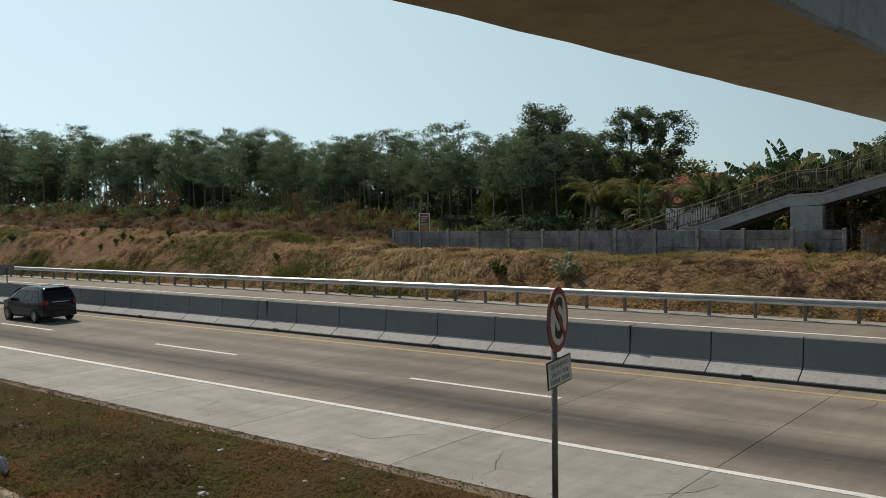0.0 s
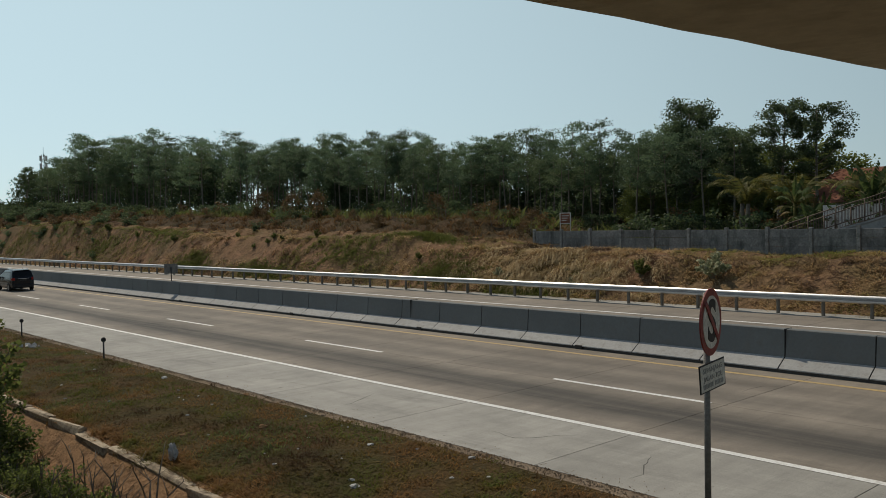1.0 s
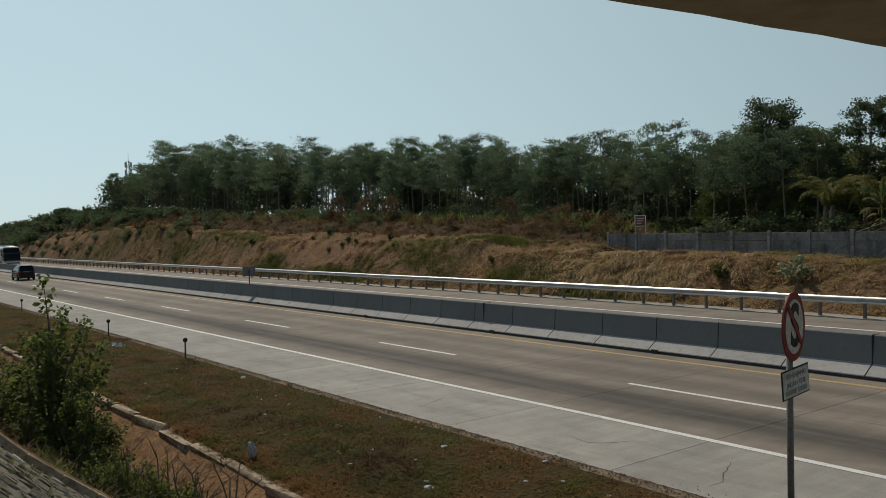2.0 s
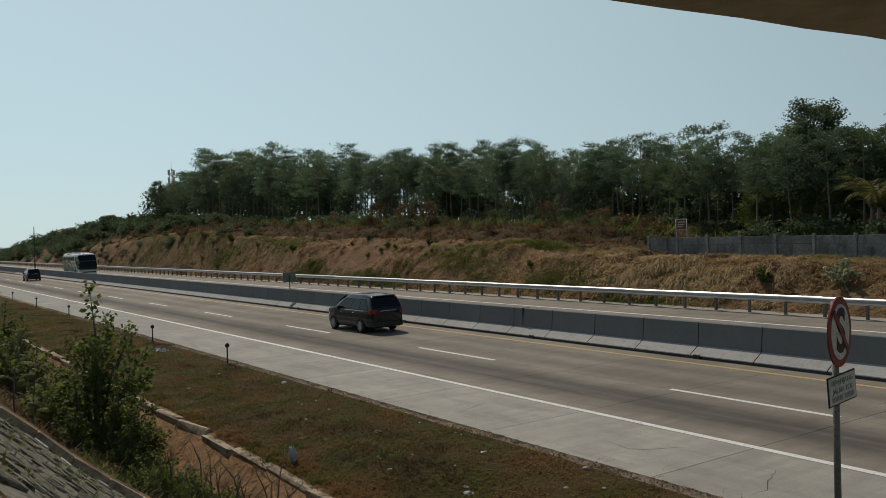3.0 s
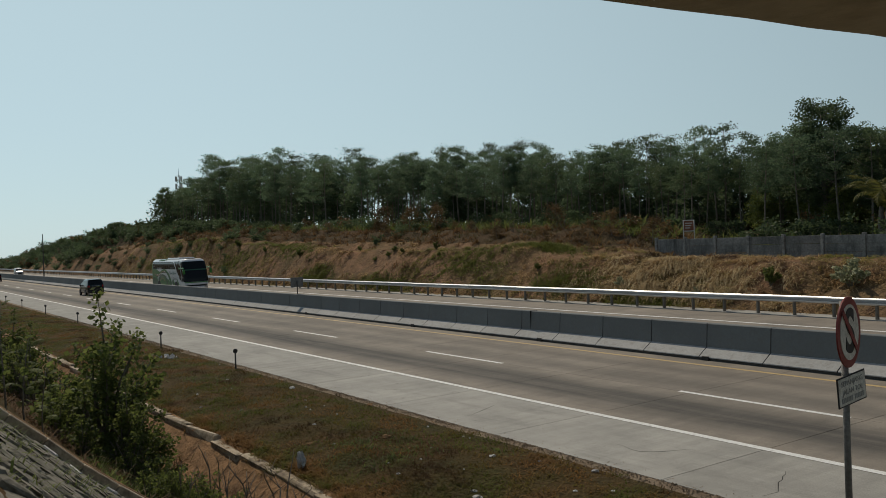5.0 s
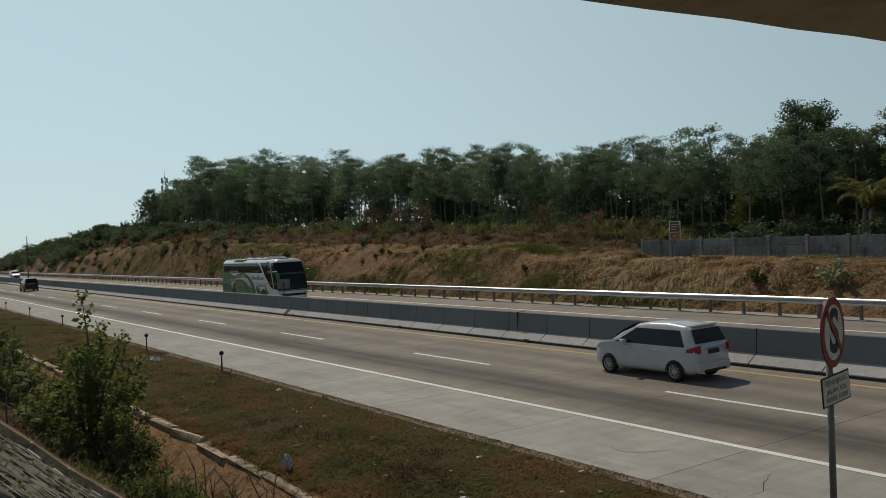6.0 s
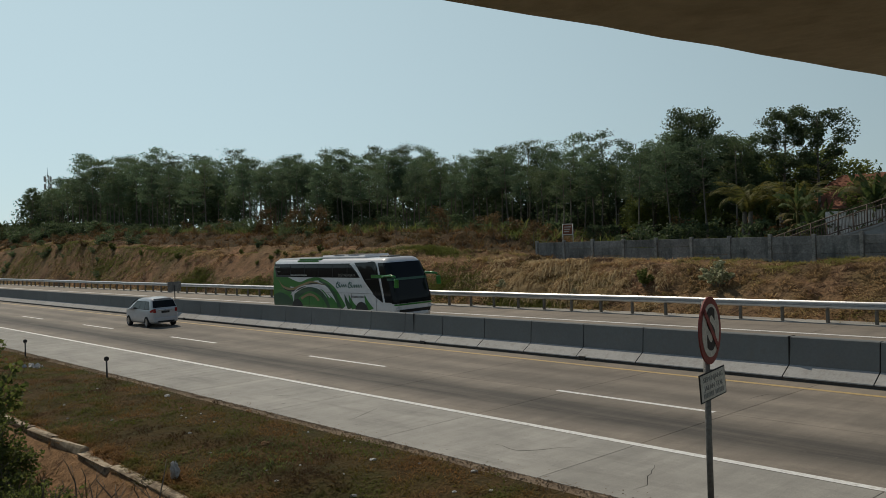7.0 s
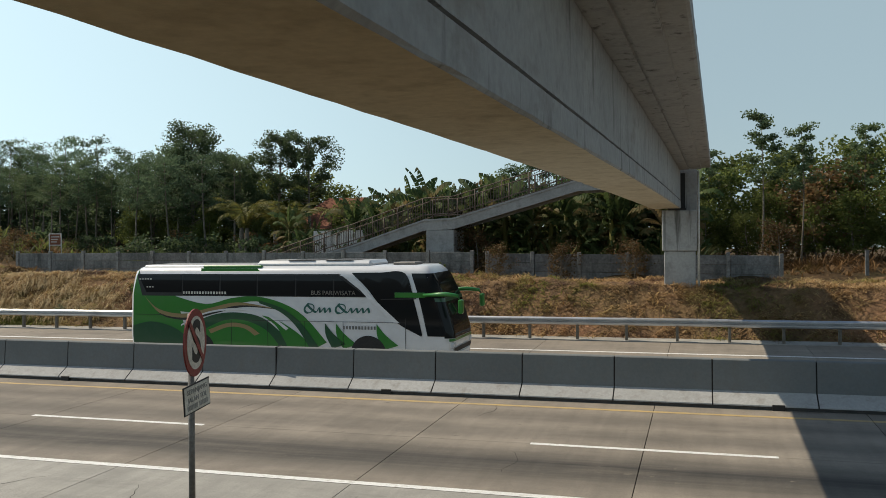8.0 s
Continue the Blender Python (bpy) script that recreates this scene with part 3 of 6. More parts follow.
def make_bridge():
    b = empty("footbridge", Matrix(), "concrete footbridge on a deep box girder over the road", "bridge", "", "structure")
    ys = [-14 + 0.5 * i for i in range(93)]
    chip = random.Random(9)

    def sweep(name, prof, mat, ys, label=""):
        v, f = [], []
        n = len(prof)
        for j, y in enumerate(ys):
            for dx, dz in prof:
                k = 0.005 if dz < 0.04 else 0.002
                v.append((bridge_x(y) + dx + chip.gauss(0, k), y, bridge_z(y) + dz + chip.gauss(0, k * .6)))
            if j:
                f += [((j - 1) * n + i, (j - 1) * n + (i + 1) % n, j * n + (i + 1) % n, j * n + i) for i in range(n)]
        f += [tuple(range(n)), tuple(reversed(range((len(ys) - 1) * n, len(ys) * n)))]
        bm = bmesh.new()
        me = bpy.data.meshes.new(name)
        me.from_pydata(v, [], f)
        bm.from_mesh(me)
        bpy.data.meshes.remove(me)
        bmesh.ops.recalc_face_normals(bm, faces=bm.faces)
        return part(name, bm, mat, b, label)
    sweep("girder", [(0.03, 0), (1.22, 0), (1.25, 0.03), (1.25, 0.335), (1.18, 0.345), (1.18, 0.375), (1.235, 0.385), (1.235, 1.70), (0.015, 1.70), (0.015, 0.385), (0.07, 0.375), (0.07, 0.345), (0, 0.335), (0, 0.03)], M_BRIDGE, ys)
    sweep("deck", [(-0.95, 1.80), (-0.90, 1.78), (-0.70, 1.78), (-0.68, 1.72), (1.60, 1.72), (1.61, 1.76), (1.66, 1.76), (1.67, 1.72), (2.12, 1.72), (2.14, 1.78), (2.48, 1.78), (2.53, 1.80), (2.53, 2.12), (2.41, 2.12), (2.39, 1.95), (-0.81, 1.95), (-0.83, 2.12), (-0.95, 2.12)], M_BRIDGE, ys)
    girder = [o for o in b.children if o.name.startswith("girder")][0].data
    girder.materials.append(M_SOFFIT_LIT)
    # downward faces take the colour with the bounce light in it
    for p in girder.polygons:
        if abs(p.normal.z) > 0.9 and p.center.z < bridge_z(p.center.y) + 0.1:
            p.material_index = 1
    for side in (-0.70, 2.11):
        for h in (2.55, 3.05):
            pts = [(bridge_x(y) + side, y, bridge_z(y) + h) for y in ys]
            tube_ob("handrail", pts, [0.03] * len(pts), M_POST, b, 6)
        for i in range(23):
            y = -13 + 2 * i
            tube_ob("rail_upright", [(bridge_x(y) + side, y, bridge_z(y) + 1.9), (bridge_x(y) + side, y, bridge_z(y) + 3.05)], [0.03, 0.03], M_POST, b, 6)
    # far pier: a stepped column under the girder end and a riser behind it
    px, py = 9.55, 32.0
    pier = empty("bridge_pier", pose(px, py, 2.1), "grey concrete column carrying the far end of the footbridge", "pier", "", "structure")
    part("column", one_box(0.08, -0.35, -0.4, 1.42, 0.95, 1.88, bevel=0.03), M_BRIDGE, pier)
    part("pier_head", one_box(0.0, -0.45, 1.885, 1.48, 1.05, 3.68, bevel=0.03), M_BRIDGE, pier)
    part("bearing", one_box(0.25, -0.44, 3.685, 1.02, 0.2, 3.77), M_BLACK, pier)
    part("joint_filler", one_box(0.80, 0.215, 3.70, 0.99, 0.27, 5.35), M_BLACK, pier)
    part("riser", one_box(0.62, 0.28, 3.69, 1.50, 1.04, 5.55, bevel=0.02), M_BRIDGE, pier)
    tube_ob("drain_pipe", [(1.55, -0.30, 0.0), (1.55, -0.30, 5.4)], [0.055, 0.055], M_SIGN_WHITE, pier)
    # landing between the pier and the stair
    part("landing", one_box(8.2, 32.25, 7.55, 10.2, 38.7, 7.78, bevel=0.02), M_BRIDGE, b)
    # near abutment column, behind the eye
    part("near_column", one_box(8.3, -14.6, 0.5, 9.7, -13.2, 5.2, bevel=0.03), M_BRIDGE, b)


make_bridge()


def make_stair():
    s = empty("bridge_stair", Matrix(), "concrete stair with steel railings climbing to the footbridge", "stair", "", "structure")
    y0, y1 = 36.6, 38.4
    line = [(-13.6, 2.4), (-8.6, 3.95), (-7.3, 4.28), (-3.07, 5.64), (-1.45, 5.70), (5.2, 7.55), (8.3, 7.62)]
    # near and far stringers with an edge coping
    for y in (y0, y1):
        v, f = [], []
        for i, (x, z) in enumerate(line):
            v += [(x, y - .12, z - 0.5), (x, y - .12, z), (x, y + .12, z), (x, y + .12, z - .5)]
            if i:
                a = 4 * (i - 1)
                f += [(a + k, a + (k + 1) % 4, a + 4 + (k + 1) % 4, a + 4 + k) for k in range(4)]
        f += [(0, 1, 2, 3), (len(v) - 1, len(v) - 2, len(v) - 3, len(v) - 4)]
        mesh_ob("stringer", v, f, M_STAIR, s)
        v, f = [], []
        for i, (x, z) in enumerate(line):
            v += [(x, y - .17, z), (x, y - .17, z + .1), (x, y + .17, z + .1), (x, y + .17, z)]
            if i:
                a = 4 * (i - 1)
                f += [(a + k, a + (k + 1) % 4, a + 4 + (k + 1) % 4, a + 4 + k) for k in range(4)]
        f += [(0, 1, 2, 3), (len(v) - 1, len(v) - 2, len(v) - 3, len(v) - 4)]
        mesh_ob("coping", v, f, M_STAIR, s)
    # waist slab and steps
    v, f = [], []
    for i, (x, z) in enumerate(line):
        v += [(x, y0 + .12, z - .42), (x, y0 + .12, z - .2), (x, y1 - .12, z - .2), (x, y1 - .12, z - .42)]
        if i:
            a = 4 * (i - 1)
            f += [(a + k, a + (k + 1) % 4, a + 4 + (k + 1) % 4, a + 4 + k) for k in range(4)]
    mesh_ob("waist_slab", v, f, M_STAIR, s)
    for i in range(36):
        x = -13.3 + i * 0.51
        z = lerp_table(x, line)
        if -3.2 < x < -1.4:
            continue
        part("step", one_box(x, y0 + .12, z - .21, x + .3, y1 - .12, z - .03), M_STAIR, s)
    part("pillar", one_box(-2.95, y0 - .1, 2.2, -1.4, y0 + .5, 5.16, bevel=.02), M_STAIR, s)
    part("pillar", one_box(-2.95, y1 - .5, 2.2, -1.4, y1 + .1, 5.16, bevel=.02), M_STAIR, s)
    for y in (y0, y1):
        for h in (0.35, 1.25):
            pts = [(x, y, z + h) for x, z in line]
            tube_ob("handrail", pts, [0.03] * len(pts), M_RUST, s, 6)
        v, f = [], []
        for i in range(150):
            x = -13.3 + i * .145
            if x > 8.2:
                break
            z = lerp_table(x, line)
            big = i % 10 == 0
            r = 0.04 if big else 0.014
            if big:
                tube_ob("rail_post", [(x, y, z + .05), (x, y, z + 1.28)], [r, r], M_RUST, s, 6)
            else:
                tube(v, f, [(x, y, z + .35), (x, y, z + 1.25)], [r, r], 4)
        mesh_ob("balusters", v, f, M_RUST, s, kind="stuff")


make_stair()


def make_wall():
    w = empty("precast_wall", Matrix(), "weathered grey precast concrete panel wall on the bank", "wall", "", "structure")
    bm = one_box(-0.09, -0.10, -0.8, 0.09, 0.09, 1.56, bevel=0.015)
    post = bpy.data.meshes.new("wall_post")
    bm.to_mesh(post)
    bm.free()
    post.materials.append(M_WALL_POST)
    bm = one_box(0.1, -0.025, 0.0, 2.28, 0.025, 0.445, bevel=0.008)
    plank = bpy.data.meshes.new("wall_panel")
    bm.to_mesh(plank)
    bm.free()
    plank.materials.append(M_WALL)
    rnd = random.Random(5)

    def run(x0, n, y, z0, z1):
        for i in range(n + 1):
            x = x0 + 2.38 * i
            z = z0 + (z1 - z0) * i / n
            share("wall_post", post, w, pose(x, y, z - 0.1 + rnd.uniform(-.03, .03), rnd.uniform(-1, 1), rnd.uniform(-.6, .6), 0))
            if i < n:
                for k in range(4):
                    share("wall_panel", plank, w, pose(x, y + rnd.uniform(-.006, .006), z - 0.46 + 0.455 * k + rnd.uniform(-.004, .004), 0, rnd.uniform(-.25, .25) - math.degrees(math.atan((z1 - z0) / n / 2.38)), 0))
    run(-28.65, 12, 35.3, 2.75, 2.62)
    run(0.55, 6, 36.0, 2.55, 2.35)
    return w


make_wall()


# ---- trees and plants ----
def leaf_quads(v, f, c, r, n, size, rnd, flat=0.5, droop=0.0):
    """n small folded leaves strewn in an uneven clump of radius r about c."""
    for _ in range(n):
        d = Vector((rnd.gauss(0, 1), rnd.gauss(0, 1), rnd.gauss(0, 1))).normalized() * r * rnd.random() ** 0.45
        p = Vector(c) + Vector((d.x, d.y, d.z * flat))
        s = size * rnd.uniform(0.6, 1.3)
        a = Vector((rnd.gauss(0, 1), rnd.gauss(0, 1), rnd.gauss(0, 0.5) - droop)).normalized()
        b = a.cross(Vector((rnd.gauss(0, 1), rnd.gauss(0, 1), rnd.gauss(0, 1)))).normalized() * s * 0.42
        k = len(v)
        v += [p, p + a * s * 0.5 + b, p + a * s, p + a * s * 0.5 - b]
        f.append((k, k + 1, k + 2, k + 3))


def make_tree(name, seed, h, crown_w, crown_base, leaf, n_limbs, n_leaves, mat, label, flat=0.45, trunk_r=0.13, clump=0.42):
    rnd = random.Random(seed)
    tree = empty(name, Matrix(), label, "tree", "trees")
    v, f = [], []
    lean = rnd.uniform(-.05, .05)
    path = [(lean * h * t + 0.15 * math.sin(3 * t + seed), 0.12 * math.cos(4 * t + seed), h * 0.93 * t - 0.3) for t in (0, .2, .4, .6, .8, 1)]
    tube(v, f, path, [trunk_r * (1 - 0.8 * t) for t in (0, .2, .4, .6, .8, 1)], 6)
    lv, lf = [], []
    tips = []
    for i in range(n_limbs):
        t = crown_base + (1 - crown_base) * (i + rnd.random()) / n_limbs
        j = min(4, int(t * 5))
        k = t * 5 - j
        base = Vector(path[j]).lerp(Vector(path[j + 1]), k)
        ang = i * 2.4 + rnd.uniform(-.5, .5)
        reach = crown_w * rnd.uniform(0.45, 1.0) * (1.05 - 0.45 * (t - crown_base) / (1 - crown_base + .01))
        rise = rnd.uniform(0.25, 0.75) * reach
        tip = base + Vector((math.cos(ang) * reach, math.sin(ang) * reach, rise))
        mid = base.lerp(tip, .5) + Vector((0, 0, -0.1 * reach))
        tube(v, f, [base, mid, tip], [trunk_r * .38 * (1.2 - t), trunk_r * .25 * (1.2 - t) + .01, 0.012], 4)
        tips += [(tip, 1.0), (mid.lerp(tip, .4), .7)]
    tips.append((Vector(path[-1]), .9))
    per = n_leaves // len(tips)
    for tip, s in tips:
        leaf_quads(lv, lf, tip, crown_w * clump * s * rnd.uniform(.75, 1.2), int(per * rnd.uniform(.7, 1.3)), leaf, rnd, flat)
    mesh_ob("trunk", v, f, M_BARK, tree, True)
    mesh_ob("crown", lv, lf, mat, tree)
    return tree


def place(proto, spots):
    """The first spot takes the thing itself, the others copies."""
    first = True
    for x, y, s, r, sink in spots:
        m = pose(x, y, ground_z(x, y) - sink, 0, 0, r)
        if first:
            proto.matrix_basis = m
            proto.scale = (s, s, s)
            first = False
        else:
            c = copy_thing(proto, m)
            c.scale = (s, s, s)


TOPS = [(-216, 15), (-204, 19), (-190, 23), (-170, 25), (-146, 23.5), (-121, 21.2), (-95, 17.4), (-80, 17.2), (-68, 16), (-58, 14.5), (-48, 14.3), (-36, 13.9), (-28, 13.5), (-10, 11), (60, 11)]


def make_forest():
    rnd = random.Random(11)
    kinds = []
    for i in range(7):
        airy = i >= 5
        kinds.append(make_tree("slender_tree", 20 + i, 10.0, 2.2 if not airy else 1.9, 0.2 if i in (3, 4) else 0.45 + 0.05 * (i % 3), 0.155 if not airy else 0.14, 17, 3600 if not airy else 2600, M_LEAF if not airy else M_LEAF_AIRY, "slender grey-trunked tree with a feathery green crown", 0.42, 0.12, 0.46))
    spots = [[] for _ in kinds]
    x = -209.0
    while x < -26:
        step = 1.2 if x > -110 else 2.8
        x += step * rnd.uniform(.6, 1.4)
        for row in range(2):
            y = (44 + 9 * rnd.random() if row == 0 else 54 + 12 * rnd.random())
            top = lerp_table(x, TOPS) if row else lerp_table(x, TOPS) - 0.6
            # keep the skyline: trees further back are taller
            want = 4.3 + (top - 4.3) * (y + 8) / 63.0
            h = (want - ground_z(x, y)) * rnd.uniform(.74, 1.07)
            k = rnd.choice((0, 1, 2, 5, 6, 0, 1) if row == 0 else (3, 4, 3, 4, 5, 6))
            spots[k].append((x * (y + 8) / 63.0 + 11 * (1 - (y + 8) / 63.0), y, h / 10.0, rnd.uniform(0, 360), 0))
    for kind, sp in zip(kinds, spots):
        place(kind, sp)
    filler = make_tree("understorey_tree", 99, 5.5, 2.3, 0.1, 0.25, 18, 1700, M_LEAF_DARK, "dense young tree filling the foot of the wood", .8, .09)
    sp = []
    for i in range(76):
        x = -200 + 177 * (i + rnd.random()) / 76
        y = rnd.uniform(50, 64)
        sp.append((x, y, rnd.uniform(.65, 1.15) * (1.5 if x < -110 else 1.0), rnd.uniform(0, 360), 0))
    for i in range(26):
        sp.append((-82 + 58 * (i + rnd.random()) / 26, rnd.uniform(55, 66), rnd.uniform(.9, 1.25), rnd.uniform(0, 360), 0))
    place(filler, sp)
    # low undergrowth that closes the foot of the wood
    shrubs = []
    for i in range(4):
        r2 = random.Random(70 + i)
        sh = empty("undergrowth", Matrix(), "tangled dark shrubs at the foot of the wood", "shrub", "undergrowth")
        v, f, lv, lf = [], [], [], []
        for k in range(9):
            a, reach = r2.uniform(0, 6.28), r2.uniform(.3, 1.3)
            tip = Vector((math.cos(a) * reach, math.sin(a) * reach, r2.uniform(.6, 1.9)))
            tube(v, f, [(0, 0, -.1), tip * .5 + Vector((0, 0, .2)), tip], [.03, .02, .008], 4)
            leaf_quads(lv, lf, tip, .65, 46, .25, r2, .7)
            leaf_quads(lv, lf, tip * .55, .6, 26, .25, r2, .7)
        mesh_ob("stem_work", v, f, M_BARK, sh)
        mesh_ob("foliage", lv, lf, M_SHRUB_DRY if i == 3 else M_LEAF_DARK, sh)
        shrubs.append(sh)
    sp = [[] for _ in shrubs]
    for i in range(170):
        x = rnd.uniform(-190, -22)
        y = 40.5 + 8 * rnd.random() ** 1.5
        k = rnd.randrange(4)
        sp[k].append((x, y, rnd.uniform(.35, .85), rnd.uniform(0, 360), .1))
    for i in range(34):
        sp[rnd.randrange(4)].append((rnd.uniform(-25, -7), rnd.uniform(41, 47.5), rnd.uniform(.5, 1.0), rnd.uniform(0, 360), .1))
    for i in range(54):
        sp[rnd.randrange(4)].append((rnd.uniform(-215, -60), rnd.uniform(35, 41), rnd.uniform(.35, .7), rnd.uniform(0, 360), .2))
    # green scrub that covers the far end of the cut, and its crest
    for i in range(290):
        sp[rnd.choice((0, 1, 2, 0, 1, 3))].append((-400 + 212 * rnd.random(), 29.8 + 15 * rnd.random(), rnd.uniform(.8, 1.5), rnd.uniform(0, 360), .3))
    for i in range(110):
        sp[rnd.choice((0, 1, 2))].append((rnd.uniform(-220, -125), 36.5 + 7 * rnd.random(), rnd.uniform(.7, 1.15), rnd.uniform(0, 360), .3))
    # low scrub scattered down the far slope
    for i in range(80):
        sp[rnd.randrange(4)].append((rnd.uniform(-215, -95), 29.8 + 5.5 * rnd.random(), rnd.uniform(.25, .62) * (1.0 if i % 3 else 1.3), rnd.uniform(0, 360), .25))
    for i in range(64):
        sp[rnd.randrange(3)].append((-84 + 60 * (i + rnd.random()) / 64, rnd.uniform(57, 68), rnd.uniform(.9, 1.5), rnd.uniform(0, 360), .2))
    for k in shrubs:
        place(k, sp[shrubs.index(k)])
    # two large dark trees and a twin-crowned one near the wall's middle
    big = make_tree("broad_dark_tree", 91, 9.6, 3.0, 0.22, 0.14, 44, 22000, M_LEAF_DARK, "broad dense dark-green tree with a domed crown", .75, .22, .27)
    place(big, [(-25.4, 49.7, 1.06, 0, 0), (-22.2, 50.8, .82, 120, 0), (-31, 52, .8, 200, 0)])
    twin = make_tree("airy_tree", 93, 10, 2.6, 0.5, 0.14, 26, 8600, M_LEAF_DARK, "tall airy tree with open rounded crown", .6, .16, .26)
    place(twin, [(-18.9, 50.0, .98, 0, 0), (-16.3, 50.6, 1.0, 140, 0), (-165.5, 42.0, .9, 60, 0), (-168.5, 43.0, .8, 200, 0), (-.6, 52.0, .86, 30, 0)])
    slim = make_tree("young_tree", 95, 9.5, 1.3, 0.55, 0.15, 13, 2600, M_LEAF_AIRY, "tall young tree with a bare stem and light crown", .5, .07)
    place(slim, [(14.4, 44.6, 1.0, 0, 0), (16.7, 45.0, .92, 80, 0), (20.5, 47, .9, 160, 0), (11.9, 48, .78, 200, 0), (2.5, 52, .95, 40, 0)])
    rows = make_tree("hedge_tree", 97, 6.2, 2.2, 0.12, 0.19, 22, 4600, M_SHRUB, "leafy roadside tree standing behind the bank", .8, .12)
    place(rows, [(12.6, 49, 1.0, 0, 0), (-24, 56, 1.15, 40, 0), (-21, 55, 1.1, 100, 0), (-18.2, 54, 1.0, 160, 0), (-16.2, 55.5, 1.0, 220, 0), (-19.6, 57, 1.2, 300, 0), (-27, 57, 1.2, 10, 0), (-17.2, 49.4, .6, 130, 0), (-20.2, 48.6, .6, 190, 0), (-23.4, 48.0, .6, 250, 0), (-26.5, 50, .55, 20, 0), (-28.5, 51, .6, 70, 0), (-31, 50, .55, 140, 0), (-33.5, 53, .6, 210, 0), (16.0, 50.5, .95, 50, 0), (19.5, 49, 1.05, 100, 0), (23, 48, 1.2, 150, 0), (26.5, 49, 1.3, 210, 0), (10, 52, 1.0, 250, 0), (21.5, 45, .7, 300, 0), (17.6, 46.5, .55, 20, 0), (13.8, 46, .5, 80, 0), (30, 50, 1.3, 10, 0), (4, 56, 1.15, 30, 0), (-3, 57, 1.1, 90, 0), (34, 48, 1.2, 40, 0), (-9, 58, 1.0, 190, 0), (13.6, 55, 1.25, 15, 0), (17.5, 56, 1.3, 75, 0), (21.5, 55, 1.35, 135, 0), (25.5, 56, 1.45, 195, 0), (29.5, 57, 1.5, 255, 0), (11.5, 46.5, .62, 95, 0), (19.6, 46, .7, 5, 0), (24.5, 45.5, .75, 65, 0), (15.0, 47.2, .7, 175, 0), (27.5, 46, .85, 285, 0)] + [(-14 + 2.3 * i, 48.5 + 1.8 * math.sin(4 * i), .72 + .1 * math.sin(7 * i), 67 * i, .3) for i in range(1, 12)])
    dry = make_tree("dry_shrub", 98, 3.4, 1.6, 0.1, 0.14, 16, 1700, M_SHRUB_DRY, "brown half-dry shrub on the bank top", .8, .07)
    place(dry, [(18.4, 47.6, 1.75, 0, 0), (17.2, 48.4, 1.6, 80, 0), (7.0, 38.6, .5, 70, 0), (8.0, 35.3, .62, 170, 0), (4.6, 35.2, .6, 10, 0), (1.4, 34.9, .5, 110, 0), (-.4, 37.2, .8, 200, 0), (15.2, 43, .8, 230, 0), (-31, 37.6, .6, 20, 0), (-36.5, 39, .6, 120, 0), (-44, 40, .7, 220, 0), (-63, 40.5, .8, 0, 0), (-68, 40.5, .8, 40, 0), (-74, 40.5, .8, 80, 0)] + [(-32 - 3.1 * i + 2 * math.sin(5 * i), 37.4 + 2.2 * math.sin(3.7 * i), .34 + .12 * math.sin(9.1 * i), 77 * i, .3) for i in range(40)])


make_forest()


def frond(v, f, root, ang, length, lift, curl, width, rnd, torn=0.3, n=9):
    """A paddle leaf that rises at lift degrees, bends over by curl, and is split into strips by the wind."""
    d = Vector((math.cos(ang), math.sin(ang), 0))
    s = Vector((-d.y, d.x, 0))
    twist = rnd.uniform(-.5, .5)
    pts, p = [], Vector(root)
    for i in range(n + 1):
        t = i / n
        e = radians(lift - curl * t * t)
        pts.append((p.copy(), Vector((-d.x * math.sin(e), -d.y * math.sin(e), math.cos(e)))))
        p = p + (d * math.cos(e) + Vector((0, 0, math.sin(e)))) * length / n
    for side in (1, -1):
        drop = rnd.uniform(.1, .5)
        for i in range(1, n):
            (a, up0), (b, up1) = pts[i], pts[i + 1]
            w0 = width * math.sin(math.pi * (.05 + .93 * (i - .3) / n)) ** .6
            w1 = width * max(.02, math.sin(math.pi * (.05 + .93 * (i + .7) / n))) ** .6
            if rnd.random() < torn:
                w0, w1, drop = w0 * rnd.uniform(.5, .95), w1 * rnd.uniform(.4, .8), drop + rnd.uniform(.1, .5)
            o0 = s * side * math.cos(twist) + up0 * (math.sin(twist) * side - drop)
            o1 = s * side * math.cos(twist) + up1 * (math.sin(twist) * side - drop)
            k = len(v)
            c = a.lerp(b, rnd.uniform(.8, 1.0))
            b = a.lerp(b, rnd.uniform(.7, 1.0))
            v.extend([a, b, b.lerp(c, .5) + o1 * w1, a + o0 * w0])
            f.append((k, k + 1, k + 2, k + 3))


